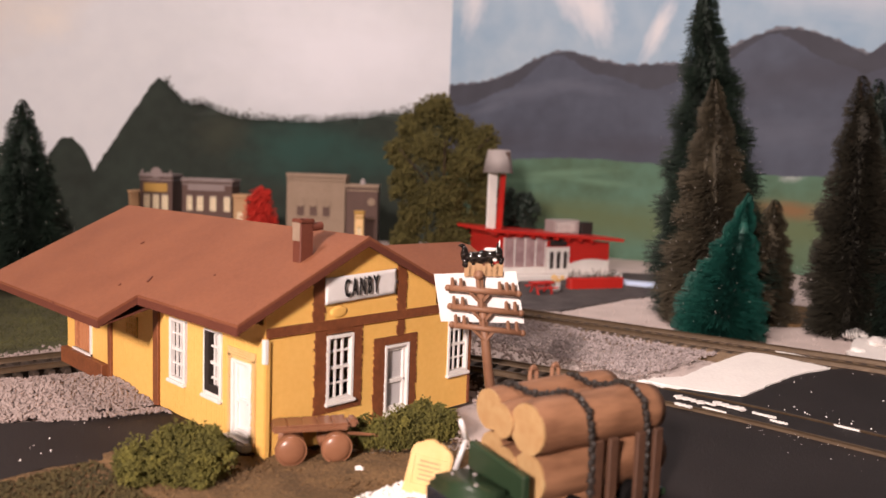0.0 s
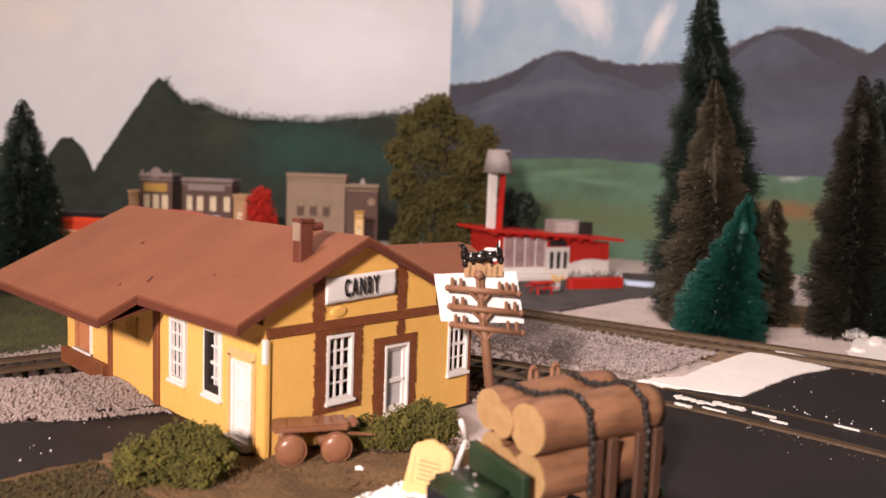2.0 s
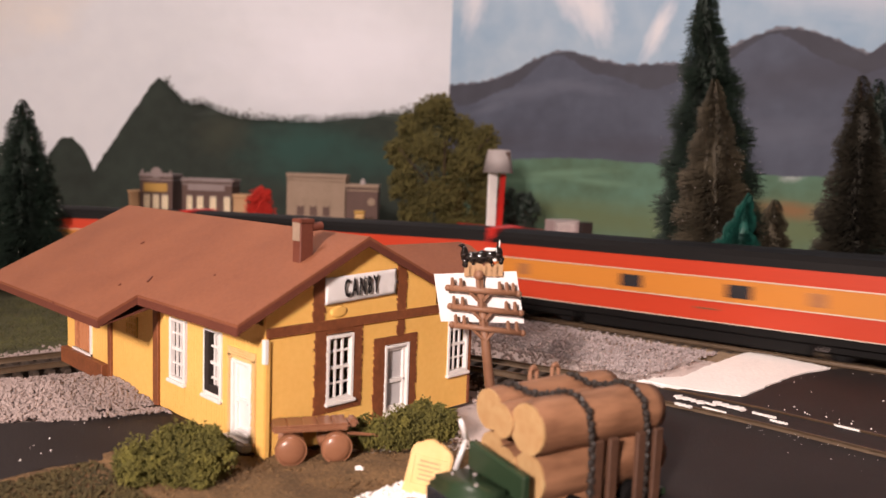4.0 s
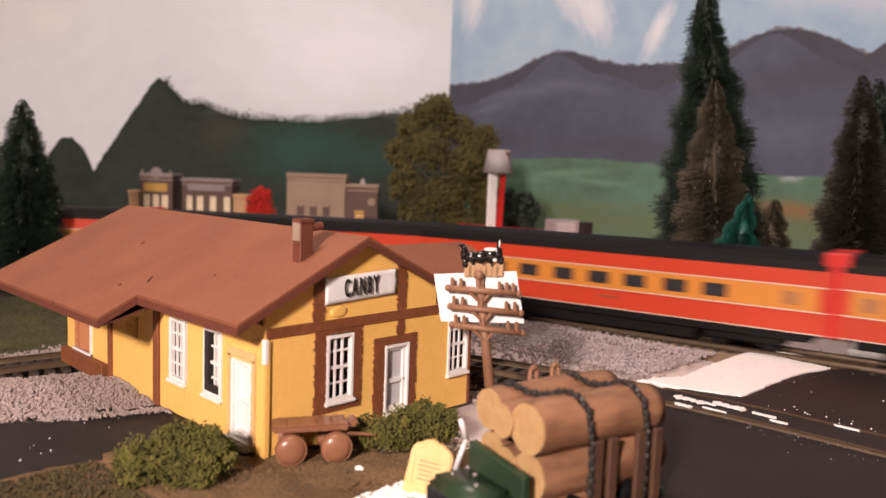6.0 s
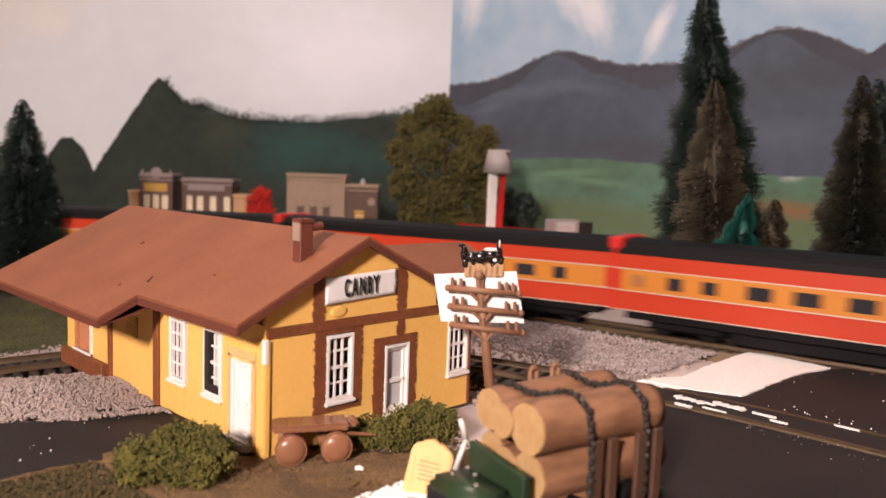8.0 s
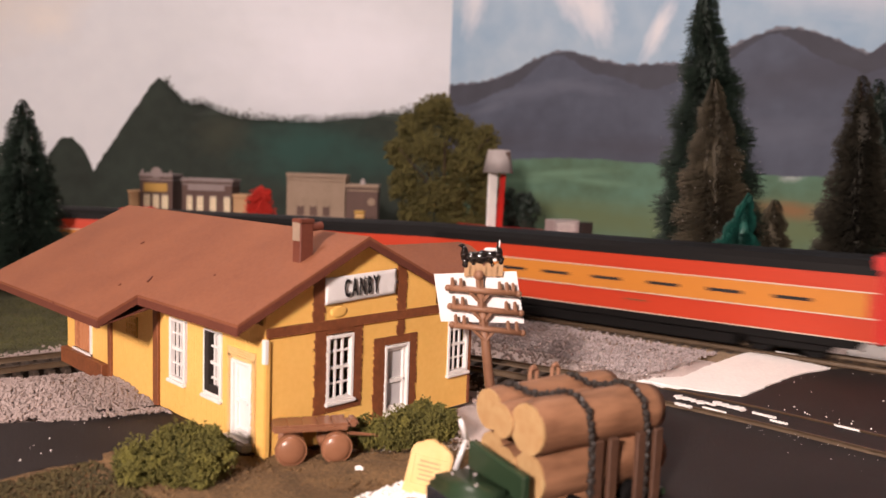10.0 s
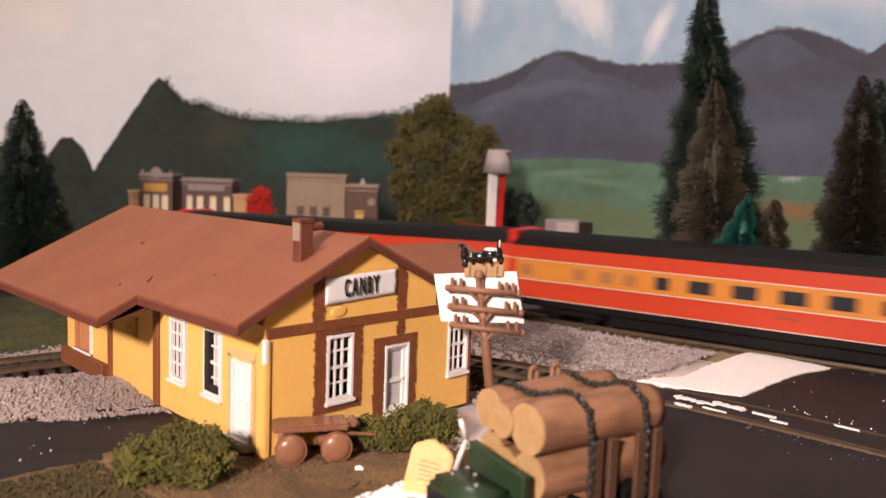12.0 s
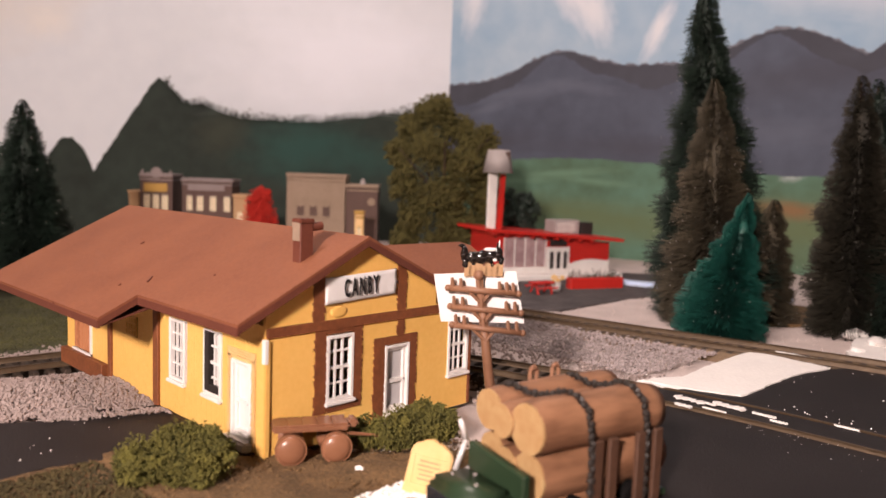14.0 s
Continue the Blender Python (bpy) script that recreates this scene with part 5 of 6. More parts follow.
# ---- telegraph pole with a board ----
def pole():
    face = Matrix.Translation((0.0743, -0.0256, 0)) @ Matrix.Rotation(math.atan2(-0.721, 0.693), 4, "Z")
    t = tagged(thing("telegraph_pole", face), "leaning brown plastic telegraph pole with three crossarms", "telegraph pole")
    part("post", tube(bmesh.new(), (0, 0, 0), (-0.0072, 0, 0.0520), 0.0019, 0.0013, 12), POLEBROWN, t, smooth=True)
    part("cap", ball(bmesh.new(), (-0.0073, -0.0006, 0.0522), 0.0018, 2), POLEBROWN, t, smooth=True)
    for (xa, za), (xb, zb) in (((-0.0174, 0.0478), (0.0061, 0.0466)), ((-0.0164, 0.0416), (0.0072, 0.0401)), ((-0.0156, 0.0354), (0.0081, 0.0334))):
        arm = part("crossarm", tube(bmesh.new(), (xa, -0.0018, za), (xb, -0.0018, zb), 0.00105, 0.00105, 10), POLEBROWN, t, smooth=True)
        for e in (0, 1):
            part("tip", ball(bmesh.new(), ((xa, xb)[e], -0.0018, (za, zb)[e]), 0.00118, 2), POLEBROWN, arm, smooth=True)
        for u in (0.07, 0.19, 0.44, 0.74, 0.84, 0.93) if xa < -0.017 else (0.06, 0.18, 0.45, 0.80, 0.92):
            x, z = xa + (xb - xa) * u, za + (zb - za) * u
            part("insulator", tube(bmesh.new(), (x, -0.0018, z), (x - 0.0004, -0.0018, z + 0.0036), 0.0009, 0.0005, 8), POLEBROWN, arm)
        xm, zm = xa + (xb - xa) * 0.45, za + (zb - za) * 0.45
        for s in (-1, 1):
            part("brace", tube(bmesh.new(), (xm + s * 0.004, -0.0014, zm), (xm + 0.0008, -0.0010, zm - 0.0045), 0.0006, 0.0006, 6), POLEBROWN, arm)
    return t


pole()
face = Matrix.Translation((0.0743, -0.0256, 0)) @ Matrix.Rotation(math.atan2(-0.721, 0.693), 4, "Z")
bd = tagged(thing("white_board", face), "blank white card board behind the pole", "sign board")
bm = prism(bmesh.new(), [(-0.0223, 0.0016, 0.0517), (0.0054, 0.0016, 0.0537), (0.0089, 0.0016, 0.0360), (-0.0194, 0.0016, 0.0357)], (0, 0.0008, 0))
part("card", soften(bm, 0.0001), PAPER, bd)
part("card_post", tube(bmesh.new(), (-0.0005, 0.0030, 0.0), (-0.0052, 0.0030, 0.046), 0.0007, 0.0007, 6), PAPER, bd)
cw = tagged(thing("cow_figurine", face @ Matrix.Translation((-0.0022, 0, 0.0135)) @ Matrix.Diagonal((0.87, 0.87, 0.87, 1))), "glossy black and cream cow figurine on the board", "figurine")
GLOSSBLACK = mat("gloss_black", (0.015, 0.012, 0.011), (0.01, 0.008, 0.007), 0.12, coat=0.6, bump=0.0)
bm = bmesh.new()
for x, z, r, q in ((-0.0118, 0.0525, 0.0016, (1.0, 0.7, 1.8)), (-0.0128, 0.0556, 0.0009, (1.5, 0.7, 0.8)), (-0.0112, 0.0488, 0.0014, (0.9, 0.7, 1.5)), (-0.0085, 0.0512, 0.0024, (1.3, 0.7, 1.0)), (-0.0050, 0.0514, 0.0026, (1.4, 0.7, 1.05)), (-0.0015, 0.0522, 0.0025, (1.2, 0.7, 1.2)), (0.0012, 0.0528, 0.0020, (1.0, 0.7, 1.5)), (0.0026, 0.0500, 0.0012, (0.8, 0.7, 1.5)), (0.0014, 0.0560, 0.0009, (0.7, 0.7, 2.0)), (-0.0080, 0.0482, 0.0009, (1.0, 0.7, 1.4)), (-0.0010, 0.0484, 0.0010, (1.2, 0.7, 1.3))):
    ball(bm, (x, 0.0008, z), r, 2, q)
for v in bm.verts:
    v.co += Vector((noise.noise(v.co * 700), 0, noise.noise(v.co * 700 + Vector((4, 0, 0))))) * 0.0007
part("body", bm, GLOSSBLACK, cw, smooth=True)
bm = bmesh.new()
for x, z, h in ((-0.0100, 0.0452, 0.0040), (-0.0082, 0.0452, 0.003), (-0.0060, 0.0455, 0.0035), (-0.0040, 0.0455, 0.0025), (-0.0020, 0.0455, 0.0035), (0.0002, 0.0455, 0.003), (0.0020, 0.0456, 0.0035)):
    box(bm, x - 0.0014, x + 0.0014, 0.0002, 0.0022, z - 0.0014, z + h)
part("legs", bm, TANWALL, cw, "cream legs")
# white blobs modelled as highlights on the glossy body
bm = ball(bmesh.new(), (-0.0018, -0.0008, 0.0546), 0.0013, 2, (2.0, 0.5, 0.6))
ball(bm, (0.0016, -0.0002, 0.0568), 0.0006, 1, (0.6, 0.6, 3.0))
ball(bm, (0.0000, -0.0010, 0.0506), 0.0009, 2, (1.0, 0.5, 0.8))
part("painted_glints", bm, WHITE, cw, "white blobs standing in for highlights", True)


# ---- baggage wagon ----
wg = tagged(thing("baggage_wagon", Matrix.Translation((0.0115, -0.0085, 0)) @ Matrix.Rotation(radians(-30), 4, "Z")), "glossy brown plastic baggage wagon with solid wheels", "wagon")
part("deck", soften(box(bmesh.new(), -0.0125, 0.0100, -0.0042, 0.0042, 0.0092, 0.0112), 0.0006, 2), WAGON, wg)
part("nose", soften(box(bmesh.new(), 0.0098, 0.0128, -0.0030, 0.0030, 0.0096, 0.0118), 0.0007, 2), WAGON, wg)
for k in range(5):
    part("slat", soften(box(bmesh.new(), -0.0122 + 0.0044 * k, -0.0082 + 0.0044 * k, -0.0040, 0.0040, 0.0111, 0.0115), 0.0001), WAGON, wg)
part("drawbar", tube(bmesh.new(), (0.010, 0, 0.0070), (0.0230, 0.002, 0.0045), 0.0006, 0.0004, 6), WAGON, wg)
for x in (-0.0072, 0.0060):
    part("axle", tube(bmesh.new(), (x, -0.0052, 0.0046), (x, 0.0052, 0.0046), 0.0008, 0.0008, 8), WAGON, wg)
    for y in (-0.0052, 0.0052):
        w = part("wheel", tube(bmesh.new(), (x, y - 0.0008, 0.0046), (x, y + 0.0008, 0.0046), 0.0046, 0.0046, 24), WAGON, wg)
        part("hub", ball(bmesh.new(), (x, y - 0.0004, 0.0046), 0.0043, 3, (1, 0.42, 1)), WAGON, w, smooth=True)


# ---- cream plaque ----
pq = tagged(thing("plaque", Matrix.Translation((0.0160, -0.0510, 0)) @ Matrix.Rotation(math.atan2(-0.721, 0.693) - 0.22, 4, "Z") @ Matrix.Rotation(radians(-8), 4, "X") @ Matrix.Rotation(radians(7), 4, "Y")), "cream plastic plaque with worn lettering and scrolled top", "sign")
bm = prism(bmesh.new(), [(-0.0066, 0, 0), (0.0046, 0, 0), (0.0058, 0, 0.0118), (0.0044, 0, 0.0136), (0.0020, 0, 0.0142), (0.0006, 0, 0.0154), (-0.0018, 0, 0.0154), (-0.0028, 0, 0.0142), (-0.0048, 0, 0.0140), (-0.0058, 0, 0.0124)], (0, 0.0022, 0))
part("slab", soften(bm, 0.0004, 2), CREAM, pq)
bm = bmesh.new()
for x0, x1, z0, z1 in ((-0.0044, 0.0040, 0.0106, 0.0110), (-0.0044, 0.0040, 0.0030, 0.0034), (-0.0048, -0.0044, 0.0030, 0.0110), (0.0040, 0.0044, 0.0030, 0.0110)):
    box(bm, x0, x1, -0.0003, 0, z0, z1)
part("border", bm, CREAM, pq)
for k, (x0, x1) in enumerate(((-0.0030, 0.0026), (-0.0034, 0.0030), (-0.0030, 0.0010), (-0.0026, 0.0028), (-0.0030, 0.0016))):
    part("text_bar", box(bmesh.new(), x0, x1, -0.00012, 0, 0.0094 - k * 0.0012, 0.0098 - k * 0.0012), TANWALL, pq)


# ---- log truck ----
def log(parent, a, b, r, seed):
    a, b = Vector(a), Vector(b)
    bm = bmesh.new()
    n, m = 18, 12
    d = (b - a)
    u = d.cross(Vector((0, 0, 1))).normalized()
    v = u.cross(d).normalized()
    rings = []
    for i in range(m + 1):
        ring = []
        for k in range(n):
            ang = 2 * math.pi * k / n
            q = r * (1 + 0.10 * noise.noise(Vector((math.cos(ang) * 1.2, math.sin(ang) * 1.2, i * 0.25 + seed * 7))) + 0.03 * noise.noise(Vector((math.cos(ang) * 5, math.sin(ang) * 5, i * 0.4 + seed * 3))))
            if i in (0, m):
                q *= 0.92
            ring.append(bm.verts.new(a + d * (i / m) + u * math.cos(ang) * q + v * math.sin(ang) * q))
        rings.append(ring)
    for r0, r1 in zip(rings, rings[1:]):
        for k in range(n):
            bm.faces.new((r0[k], r0[(k + 1) % n], r1[(k + 1) % n], r1[k]))
    bm.faces.new(rings[-1])
    lg = part("log", bm, LOGBARK, parent, smooth=True)
    bm = bmesh.new()
    e0 = [a + u * math.cos(2 * math.pi * k / n) * r * 0.93 + v * math.sin(2 * math.pi * k / n) * r * 0.93 for k in range(n)]
    prism(bm, [p + d.normalized() * 0.0003 for p in e0], -d.normalized() * 0.0006)
    part("cut_end", bm, LOGEND, lg, "pale sawn end")
    return lg


def chain(parent, pts):
    bm = bmesh.new()
    path = []
    for p, q in zip(pts, pts[1:]):
        p, q = Vector(p), Vector(q)
        m = max(1, int((q - p).length / 0.0014))
        path += [(p.lerp(q, k / m), q - p) for k in range(m)]
    for i, (p, d) in enumerate(path):
        v = bmesh.ops.create_icosphere(bm, subdivisions=1, radius=0.0011)["verts"]
        m = Matrix.Translation(p) @ d.to_track_quat("Z", "Y").to_matrix().to_4x4() @ Matrix.Rotation(radians(90 * (i % 2)), 4, "Z") @ Matrix.Diagonal((1.15, 0.7, 1.0, 1))
        bmesh.ops.transform(bm, matrix=m, verts=v)
    return part("chain", bm, CHAIN, parent, "black binding chain")


def log_truck():
    t = tagged(thing("log_truck", Matrix.Translation((0.0195, -0.0755, 0)) @ Matrix.Rotation(radians(-13), 4, "Z")), "dark green toy truck loaded with chained logs", "truck")
    Lg = 0.0415
    k = 0
    for z, y, r in ((0.0266, -0.0068, 0.0066), (0.0268, 0.0096, 0.0056), (0.0262, 0.0020, 0.0046), (0.0146, -0.0066, 0.0062), (0.0160, 0.0090, 0.0052), (0.0150, 0.0016, 0.0048), (0.0078, -0.0062, 0.0040), (0.0078, 0.0012, 0.0040), (0.0080, 0.0080, 0.0040)):
        dx = (0.0003, 0.0012, -0.0006)[k % 3] + (0.0012 if z < 0.02 else 0)
        log(t, (dx, y, z), (Lg + dx * 0.5 + 0.0012 * (k % 2), y + 0.0004, z), r, k)
        k += 1
    chain(t, [(0.0050, 0.0140, 0.0240), (0.0060, 0.0125, 0.0310), (0.0072, 0.0085, 0.0330), (0.0085, 0.0030, 0.0318), (0.0110, -0.0010, 0.0322), (0.0130, -0.0050, 0.0338), (0.0135, -0.0090, 0.0336), (0.0138, -0.0128, 0.0310), (0.0140, -0.0142, 0.0250), (0.0145, -0.0142, 0.0140), (0.0148, -0.0138, 0.0050)])
    chain(t, [(0.0265, 0.0140, 0.0240), (0.0275, 0.0125, 0.0310), (0.0280, 0.0085, 0.0330), (0.0290, 0.0030, 0.0318), (0.0310, -0.0010, 0.0322), (0.0322, -0.0050, 0.0338), (0.0325, -0.0090, 0.0336), (0.0326, -0.0128, 0.0310), (0.0328, -0.0142, 0.0250), (0.0330, -0.0142, 0.0140), (0.0335, -0.0138, 0.0050)])
    for x in (0.0165, 0.0215, 0.0310, 0.0372):
        part("stake", soften(box(bmesh.new(), x - 0.0015, x + 0.0015, -0.0146, -0.0132, 0.0045, 0.0235), 0.0003), STAKE, t)
    for x in (0.0198, 0.0276):
        bm = bmesh.new()
        tube(bm, (x - 0.0013, 0.0152, 0.0045), (x - 0.0011, 0.0152, 0.0335), 0.0006, 0.0006, 8)
        tube(bm, (x + 0.0013, 0.0152, 0.0045), (x + 0.0011, 0.0152, 0.0335), 0.0006, 0.0006, 8)
        tube(bm, (x - 0.0011, 0.0152, 0.0335), (x, 0.0152, 0.0346), 0.0006, 0.0006, 8)
        tube(bm, (x + 0.0011, 0.0152, 0.0335), (x, 0.0152, 0.0346), 0.0006, 0.0006, 8)
        part("stake_loop", bm, POLEBROWN, t, "looped brown stake", True)
    part("bed", soften(box(bmesh.new(), -0.002, Lg + 0.003, -0.0118, 0.0118, 0.0035, 0.0055), 0.0004), TRUCKGREEN, t)
    bm = bmesh.new()
    prism(bm, [(-0.0050, -0.0125, 0.0040), (-0.0050, 0.0095, 0.0040), (-0.0050, 0.0095, 0.0196), (-0.0050, -0.0125, 0.0178)], (0.0022, 0, 0))
    part("headboard", soften(bm, 0.0004), TRUCKGREEN, t, "dark green headboard")
    bm = bmesh.new()
    box(bm, -0.0190, -0.0052, -0.0115, 0.0085, 0.0035, 0.0142)
    cabin = part("cab", soften(bm, 0.0022, 3), TRUCKGREEN, t, "rounded dark green cab roof", True)
    for x, y in ((-0.0130, 0.0045), (-0.0085, 0.0015), (-0.0120, -0.004), (-0.0075, 0.006)):
        part("rivet", ball(bmesh.new(), (x, y, 0.01415), 0.0006, 1), GREYMETAL, cabin)
    part("windscreen", soften(box(bmesh.new(), -0.0193, -0.0188, -0.0085, 0.0060, 0.0088, 0.0122), 0.0002), TRAINWIN, cabin)
    bm = bmesh.new()
    box(bm, -0.0290, -0.0145, -0.0080, 0.0055, 0.0035, 0.0095)
    part("hood", soften(bm, 0.0020, 3), TRUCKGREEN, t, "rounded green hood", True)
    bm = bmesh.new()
    for p_, q_ in (((-0.0095, 0.0100, 0.0040), (-0.0085, 0.0100, 0.0124)), ((-0.0085, 0.0100, 0.0124), (-0.0054, 0.0100, 0.0198)), ((-0.0054, 0.0100, 0.0198), (-0.0074, 0.0100, 0.0252))):
        tube(bm, p_, q_, 0.00065, 0.00065, 10)
    part("exhaust_stack", bm, CHROME, t, "bent bright exhaust stack", True)
    for x in (-0.0235, 0.012, 0.032):
        for y in (-0.0105, 0.0085) if x > 0 else (-0.0085, 0.0050):
            w = part("wheel", tube(bmesh.new(), (x, y - 0.0022, 0.0052), (x, y + 0.0022, 0.0052), 0.0042, 0.0042, 18), TRAINBLACK, t)
            part("hub", tube(bmesh.new(), (x, y - 0.0026, 0.0052), (x, y + 0.0026, 0.0052), 0.0016, 0.0016, 12), GREYMETAL, w)
    return t


log_truck()
# ---- train ----
NOSE0, SPEED, SLOWING = -0.9678, 0.37013, -0.0033036
ENDS = (0.0, -0.2275, -0.471, -0.714, -0.957, -1.195, -1.428, -1.713, -1.960, -2.206, -2.453, -2.7065, -2.994, -3.255)
Z0 = 0.0026


def section(length, prof, x0=None, taper=None):
    """A body extruded along x from a half outline (y, z), mirrored."""
    bm = bmesh.new()
    ring = list(prof) + [(-y, z) for y, z in reversed(prof)]
    a = [bm.verts.new((-length / 2, y, z)) for y, z in ring]
    b = [bm.verts.new((length / 2, y, z)) for y, z in ring]
    n = len(ring)
    for i in range(n):
        bm.faces.new((a[i], b[i], b[(i + 1) % n], a[(i + 1) % n]))
    bm.faces.new(a[::-1])
    bm.faces.new(b)
    return bm


def bogie(parent, x):
    b = part("bogie", soften(box(bmesh.new(), x - 0.019, x + 0.019, -0.0125, 0.0125, 0.0075, 0.0145), 0.0008), TRAINBLACK, parent, "black wheel bogie")
    for dx in (-0.012, 0.012):
        bm = bmesh.new()
        for y in (-0.0089, 0.0089):
            tube(bm, (x + dx, y - 0.0013, 0.0098), (x + dx, y + 0.0013, 0.0098), 0.0058, 0.0058, 14)
        part("wheelset", bm, TRAINBLACK, b)
    return b


# windows along each car, millimetres from its middle: d dark, s small, t blanked in tan, l slit
LAYOUTS = {
    1: (("t", (-95, 60)), ("d", (-30, 25))),
    2: (("t", (-100, -70, 98)), ("s", (-40,)), ("d", (-10, 40))),
    3: (("t", (-107, -75)), ("s", (-60,)), ("d", (-41, -20.5, 0.5, 23, 45.5, 67.5)), ("l", (102,))),
    4: (("t", (-98, -76, 101)), ("s", (-58.5,)), ("d", (-39, -17, 4, 24.5, 46, 66))),
    5: (("t", (-102, 76, 98)), ("s", (-68.5,)), ("d", (-49, -27.5, -7.5, 14.3, 36.5, 57))),
    6: (("t", (-127, 126)), ("s", (-107.5, -90)), ("d", (-66.5, -45.3, -22.5, -1, 21, 43.5, 67))),
    7: (("t", (-105, -84)), ("s", (-62, 91)), ("d", (-41, -19, 3.5, 26, 49, 70))),
    8: (("t", (-104, 100)), ("s", (-70,)), ("d", (-48, -26, -4, 18, 40, 62))),
    9: (("l", (-94, -65.5, -37.6, -7.2, 24.1, 55, 86)),),
    10: (("s", (-82,)), ("d", (-60.4, -38.5, -16, 5, 27.5, 49.3, 71.5, 94))),
    11: (("t", (-130, -97, -81, -68, 98, 117.7)), ("s", (-50.5,)), ("d", (-31, -9.5, 12.5, 33, 54.7, 77))),
    12: (("t", (-109, 111)), ("s", (-94,)), ("d", (-71.5, -48, -27, -3.5, 18, 41, 64.5)))}
TRAINBLANK = mat("blanked_window_tan", (0.36, 0.15, 0.05), (0.28, 0.11, 0.035), 0.5, grain=400, patch=60, bump=0.02)


def coach(length, style, label, ends=(1, 1)):
    car = tagged(thing("passenger_car"), label, "train car", "train cars")
    hw = 0.0165
    body = part("body", section(length, ((hw, 0.0158), (hw, 0.0455))), TRAINRED, car, "bright red body with an orange window band")
    part("roof", section(length, ((hw + 0.0002, 0.0455), (0.0153, 0.0493), (0.0119, 0.0518), (0.006, 0.0532), (0.0, 0.0536))), TRAINBLACK, car, "black rounded roof")
    for side in (-1, 1):
        y0, y1 = sorted((side * hw, side * (hw + 0.00025)))
        part("window_band", box(bmesh.new(), -length / 2 + 0.004, length / 2 - 0.004, y0, y1, 0.0266, 0.0377), TRAINORANGE, body)
        for z in (0.0264, 0.0379):
            y0, y1 = sorted((side * hw, side * (hw + 0.0004)))
            part("stripe", box(bmesh.new(), -length / 2, length / 2, y0, y1, z - 0.00028, z + 0.00028), SILVER, body, "thin silver stripe")
        y0, y1 = sorted((side * (hw + 0.0001), side * (hw + 0.0005)))
        for kind, mm in LAYOUTS[style]:
            wide, tall, mtl = {"d": (0.0118, 0.0064, TRAINWIN), "s": (0.0075, 0.0064, TRAINWIN), "t": (0.0080, 0.0062, TRAINBLANK), "l": (0.0165, 0.0016, TRAINWIN)}[kind]
            for x in mm:
                part("window", box(bmesh.new(), x / 1000 - wide / 2, x / 1000 + wide / 2, y0, y1, 0.0321 - tall / 2, 0.0321 + tall / 2), mtl, body, "tan blanked window" if kind == "t" else "")
        part("stripe", box(bmesh.new(), -length / 2, length / 2, *sorted((side * hw, side * (hw + 0.0004))), 0.0158, 0.0163), SILVER, body, "thin silver stripe")
        part("number_bar", box(bmesh.new(), 0.004, 0.016, *sorted((side * hw, side * (hw + 0.0002))), 0.0218, 0.0226), BROWN, body, "small dark lettering bar")
    part("underframe", soften(box(bmesh.new(), -length / 2 + 0.006, length / 2 - 0.006, -0.0150, 0.0150, 0.0115, 0.0158), 0.0005), TRAINBLACK, car)
    part("equipment_box", soften(box(bmesh.new(), -length / 2 + 0.060, length / 2 - 0.060, -0.0140, 0.0140, 0.0055, 0.0115), 0.0008), TRAINBLACK, car)
    for s in (-1, 1):
        if ends[s > 0]:
            part("diaphragm", soften(box(bmesh.new(), s * length / 2 - 0.0025, s * length / 2 + 0.0025, -0.0158, 0.0158, 0.0150, 0.0540), 0.0006), REDPAINT, car, "red end diaphragm")
        else:
            part("bellows", box(bmesh.new(), s * length / 2 - 0.001, s * length / 2 + 0.0024, -0.0163, 0.0163, 0.0160, 0.0455), TRAINRED, car, "red articulation cover")
            bm = section(0.0034, ((0.0163, 0.0455), (0.0151, 0.0491), (0.0117, 0.0516), (0.006, 0.0530), (0.0, 0.0534)))
            bmesh.ops.translate(bm, verts=bm.verts, vec=(s * (length / 2 + 0.0007), 0, 0))
            part("bellows_roof", bm, TRAINBLACK, car)
        bogie(car, s * (length / 2 - 0.037))
    return car


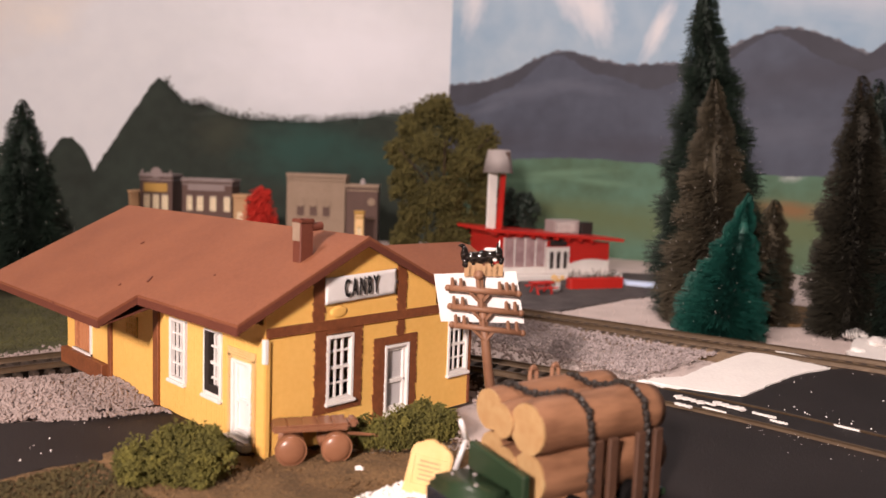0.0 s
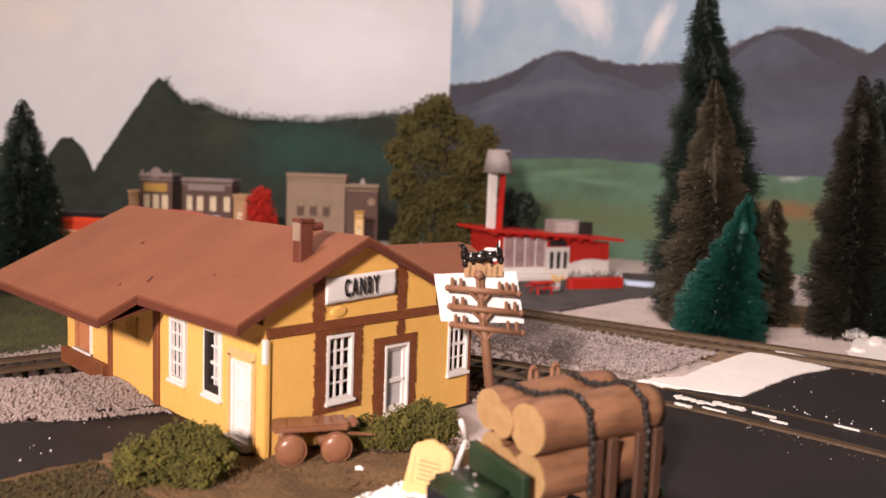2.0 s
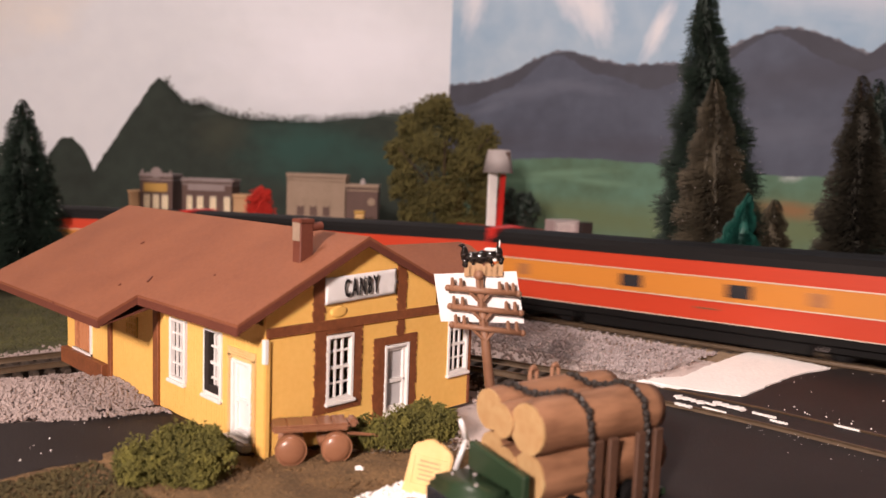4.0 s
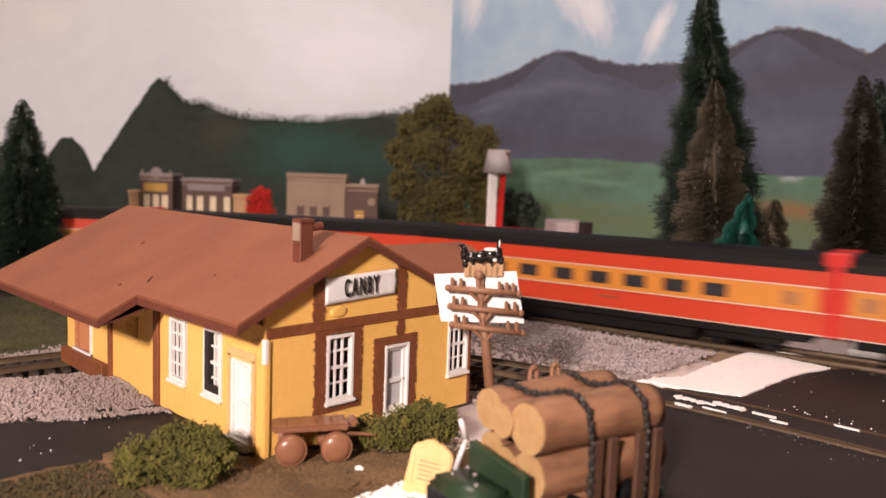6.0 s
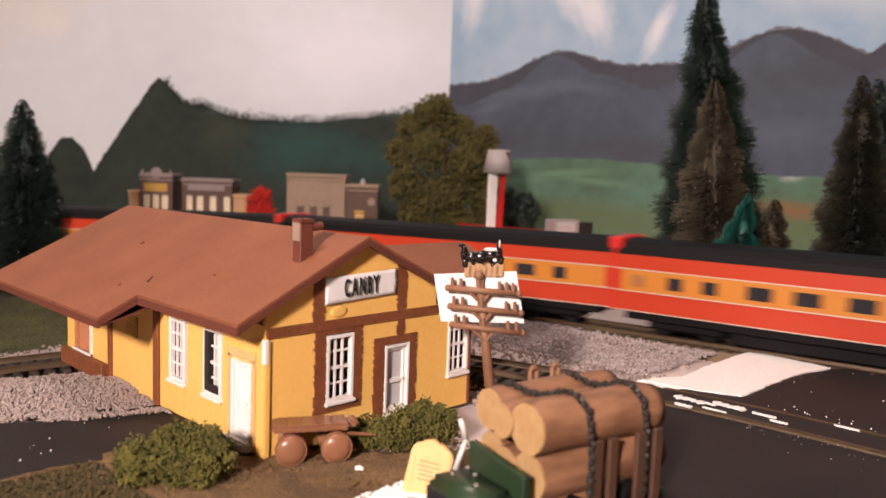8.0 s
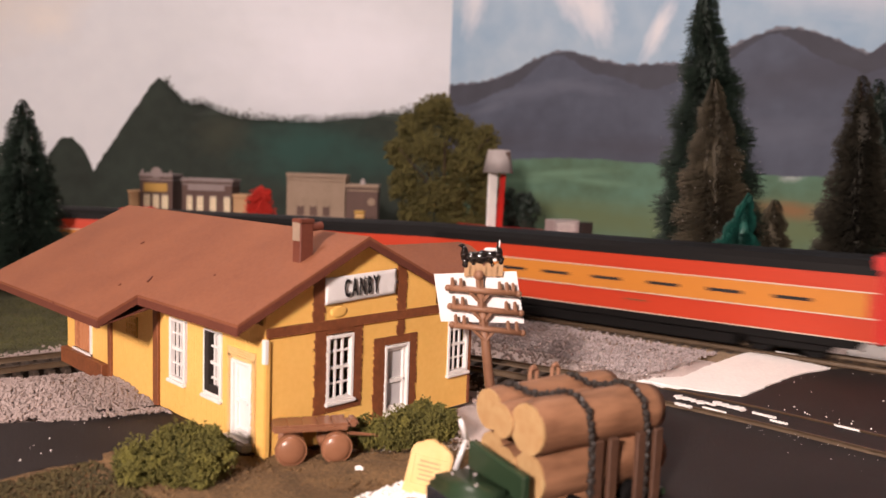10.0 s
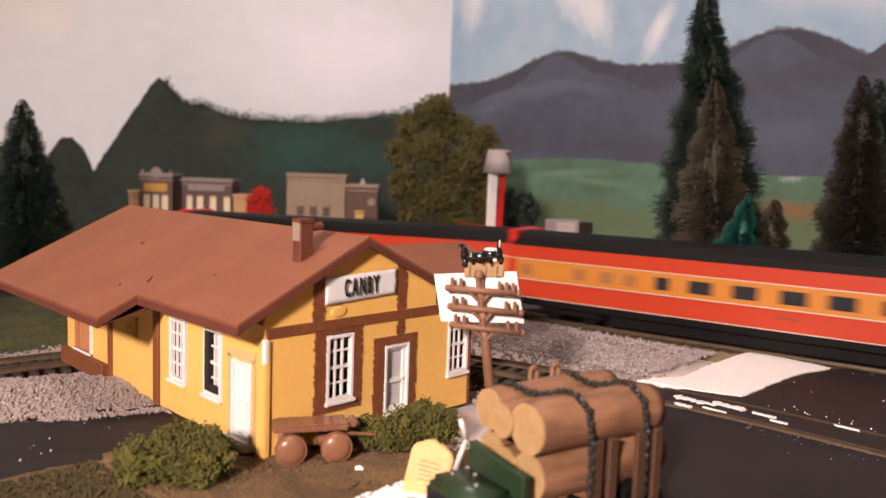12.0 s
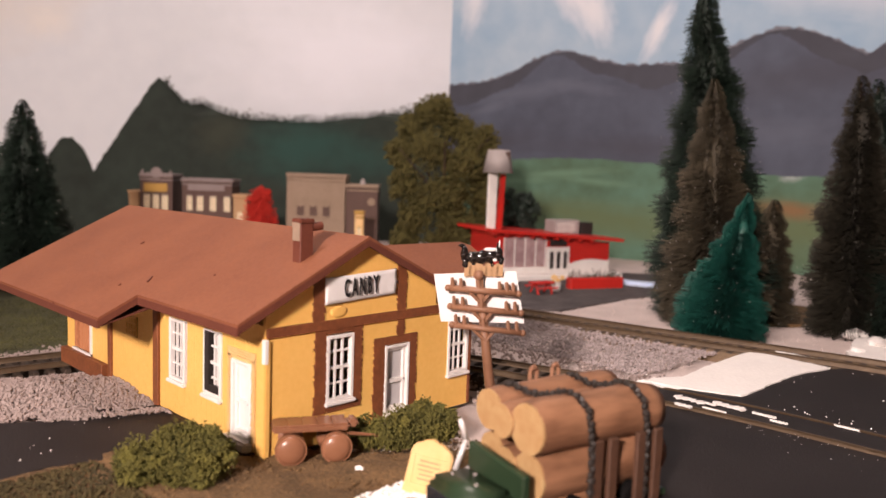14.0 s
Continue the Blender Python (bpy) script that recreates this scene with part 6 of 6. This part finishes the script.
def locomotive(length):
    car = tagged(thing("diesel_locomotive"), "red and orange streamlined diesel locomotive, headlight lit", "locomotive")
    hw = 0.0165
    bl = length - 0.055
    body = section(bl, ((hw, 0.0185), (hw, 0.0445), (0.0150, 0.0475)))
    bmesh.ops.translate(body, verts=body.verts, vec=(-0.0275, 0, 0))
    b = part("body", body, TRAINRED, car, "red body with an orange side band")
    bm = section(bl - 0.045, ((0.0150, 0.0475), (0.012, 0.0500), (0.006, 0.0512), (0, 0.0514)))
    bmesh.ops.translate(bm, verts=bm.verts, vec=(-0.0275 - 0.0225, 0, 0))
    part("roof", bm, TRAINBLACK, car, "black roof with grilles")
    bm = bmesh.new()
    # cab and rounded nose lofted forwards
    rings = []
    x0 = length / 2 - 0.103
    for x, top, w in ((0, 0.0475, 0.0150), (0.006, 0.0530, 0.0155), (0.020, 0.0548, 0.0160), (0.044, 0.0542, 0.0163), (0.056, 0.0515, 0.0165), (0.065, 0.0455, 0.0165), (0.078, 0.0442, 0.0161), (0.090, 0.0425, 0.0150), (0.098, 0.0400, 0.0132), (0.1025, 0.0360, 0.0105)):
        z0 = 0.0185 if x < 0.1 else 0.021
        half = [(w, z0), (w, z0 + (top - z0) * 0.62), (w * 0.93, z0 + (top - z0) * 0.84), (w * 0.62, z0 + (top - z0) * 0.97), (0.0, top)]
        ring = half + [(-y, z) for y, z in reversed(half[:-1])]
        rings.append([bm.verts.new((x0 + x, y, z)) for y, z in ring])
    for r0, r1 in zip(rings, rings[1:]):
        for i in range(len(r0)):
            bm.faces.new((r0[i], r1[i], r1[(i + 1) % len(r0)], r0[(i + 1) % len(r0)]))
    bm.faces.new(rings[0][::-1])
    bm.faces.new(rings[-1])
    cab = part("cab", bm, TRAINRED, car, "red cab with a rounded nose", True)
    for side in (-1, 1):
        y0, y1 = sorted((side * hw, side * (hw + 0.0003)))
        part("side_band", box(bmesh.new(), -length / 2 + 0.003, length / 2 - 0.030, y0, y1, 0.0280, 0.0375), TRAINORANGE, b)
        for z in (0.0278, 0.0377, 0.0185):
            part("stripe", box(bmesh.new(), -length / 2, length / 2 - 0.030, *sorted((side * hw, side * (hw + 0.0005))), z - 0.0003, z + 0.0003), SILVER, b)
        bm = bmesh.new()
        pts = [(length / 2 - 0.030, 0.0168), (length / 2 - 0.0130, 0.0155), (length / 2 - 0.005, 0.0138), (length / 2 - 0.0006, 0.0112)]
        for (xa, wa), (xb, wb) in zip(pts, pts[1:]):
            v = [bm.verts.new(p) for p in ((xa, side * wa, 0.0275), (xb, side * wb, 0.0275), (xb, side * wb * 0.985, 0.0358), (xa, side * wa * 0.995, 0.0372), (xa, side * (wa - 0.002), 0.0275), (xb, side * (wb - 0.002), 0.0275), (xb, side * (wb - 0.002), 0.0358), (xa, side * (wa - 0.002), 0.0370))]
            for f in ((0, 1, 2, 3), (4, 5, 6, 7), (0, 1, 5, 4), (3, 2, 6, 7)):
                bm.faces.new([v[i] for i in f])
        part("nose_band", bm, TRAINORANGE, cab)
        part("porthole", soften(box(bmesh.new(), length / 2 - 0.033, length / 2 - 0.024, *sorted((side * 0.0155, side * 0.0172)), 0.0330, 0.0362), 0.0005), TRAINBLACK, cab)
        part("cab_window", soften(box(bmesh.new(), length / 2 - 0.066, length / 2 - 0.056, *sorted((side * 0.0150, side * 0.0166)), 0.0430, 0.0475), 0.0005), TRAINWIN, cab)
        wsh = part("windscreen", soften(box(bmesh.new(), -0.0005, 0.0005, 0.0012, 0.0110, -0.0026, 0.0026), 0.0003), GREYPANE, cab, "pale windscreen pane")
        wsh.matrix_basis = Matrix.Translation((length / 2 - 0.0420, -0.0122 if side < 0 else 0, 0.0490)) @ Matrix.Rotation(radians(-40), 4, "Y")
    part("headlight", tube(bmesh.new(), (length / 2 - 0.008, 0, 0.0378), (length / 2 + 0.0006, 0, 0.0378), 0.0022, 0.0020, 14), HEADLIGHT, cab, "glowing warm headlight")
    part("nose_plate", soften(box(bmesh.new(), length / 2 - 0.0015, length / 2 + 0.0002, -0.0100, 0.0100, 0.0225, 0.0350), 0.0006, 2), TRAINORANGE, cab, "orange nose front")
    part("pilot", soften(box(bmesh.new(), length / 2 - 0.027, length / 2 - 0.007, -0.0145, 0.0145, 0.0065, 0.0187), 0.002, 2), TRAINRED, car, "red pilot skirt")
    part("underframe", soften(box(bmesh.new(), -length / 2 + 0.004, length / 2 - 0.0272, -0.0150, 0.0150, 0.0085, 0.0187), 0.0006), TRAINBLACK, car)
    for x in (-length / 2 + 0.040, length / 2 - 0.052):
        bogie(car, x)
    return car


CARS = []
LABELS = ("", "red and orange baggage car with few windows", "red and orange baggage car with blanked windows", "red and orange coach with a slit window forward", "red and orange articulated coach with dark windows", "red and orange articulated coach, front windows blanked", "long red and orange coach with ten windows", "red and orange coach with dark square windows", "red and orange coach with plain ends",
          "red and orange dining car with narrow slit windows", "red and orange articulated coach with nine windows", "long red and orange coach with blanked rear windows", "red and orange last coach of the train")
for i in range(13):
    n_ = ENDS[i] - ENDS[i + 1] - 0.005
    mid = (ENDS[i] + ENDS[i + 1]) / 2 - (0.005 if i == 0 else 0)
    CARS.append((locomotive(ENDS[0] - ENDS[1] - 0.014) if i == 0 else coach(n_, i, LABELS[i], (i not in (4, 9), i not in (5, 10))), mid, n_))


def on_track(s, half):
    """A car's pose with both bogies on the rails."""
    a, _ = curve_frame(s + half)
    b, _ = curve_frame(s - half)
    d = a - b
    c = (a + b) / 2 + Vector((0, 0, Z0 - 0.0005))
    return Matrix.Translation(c) @ Matrix.Rotation(math.atan2(d.y, d.x), 4, "Z") @ Matrix.Rotation(-math.atan2(d.z, math.hypot(d.x, d.y)), 4, "Y")


def nose_at(t):
    """Where the locomotive's nose is: it draws up slowly, then runs through and eases off."""
    if t < 1.0:
        return -0.385 + 0.035 * t + 0.03 * t * t
    if t < 2.7:
        u, w = (t - 1.0) / 1.7, 1.7
        return (2 * u ** 3 - 3 * u ** 2 + 1) * -0.32 + (u ** 3 - 2 * u ** 2 + u) * w * 0.10 + (-2 * u ** 3 + 3 * u ** 2) * 0.00747 + (u ** 3 - u ** 2) * w * 0.35229
    return NOSE0 + SPEED * t + SLOWING * t * t


def motions():
    for car, mid, n in CARS:
        rows = []
        for k in range(71):
            t = 0.2 * k
            rows.append((t, pose(0, 0, -0.0010 if mid > -0.2 else 0) @ on_track(nose_at(t) + mid, n / 2 - 0.037)))
        walk(car, rows)


motions()
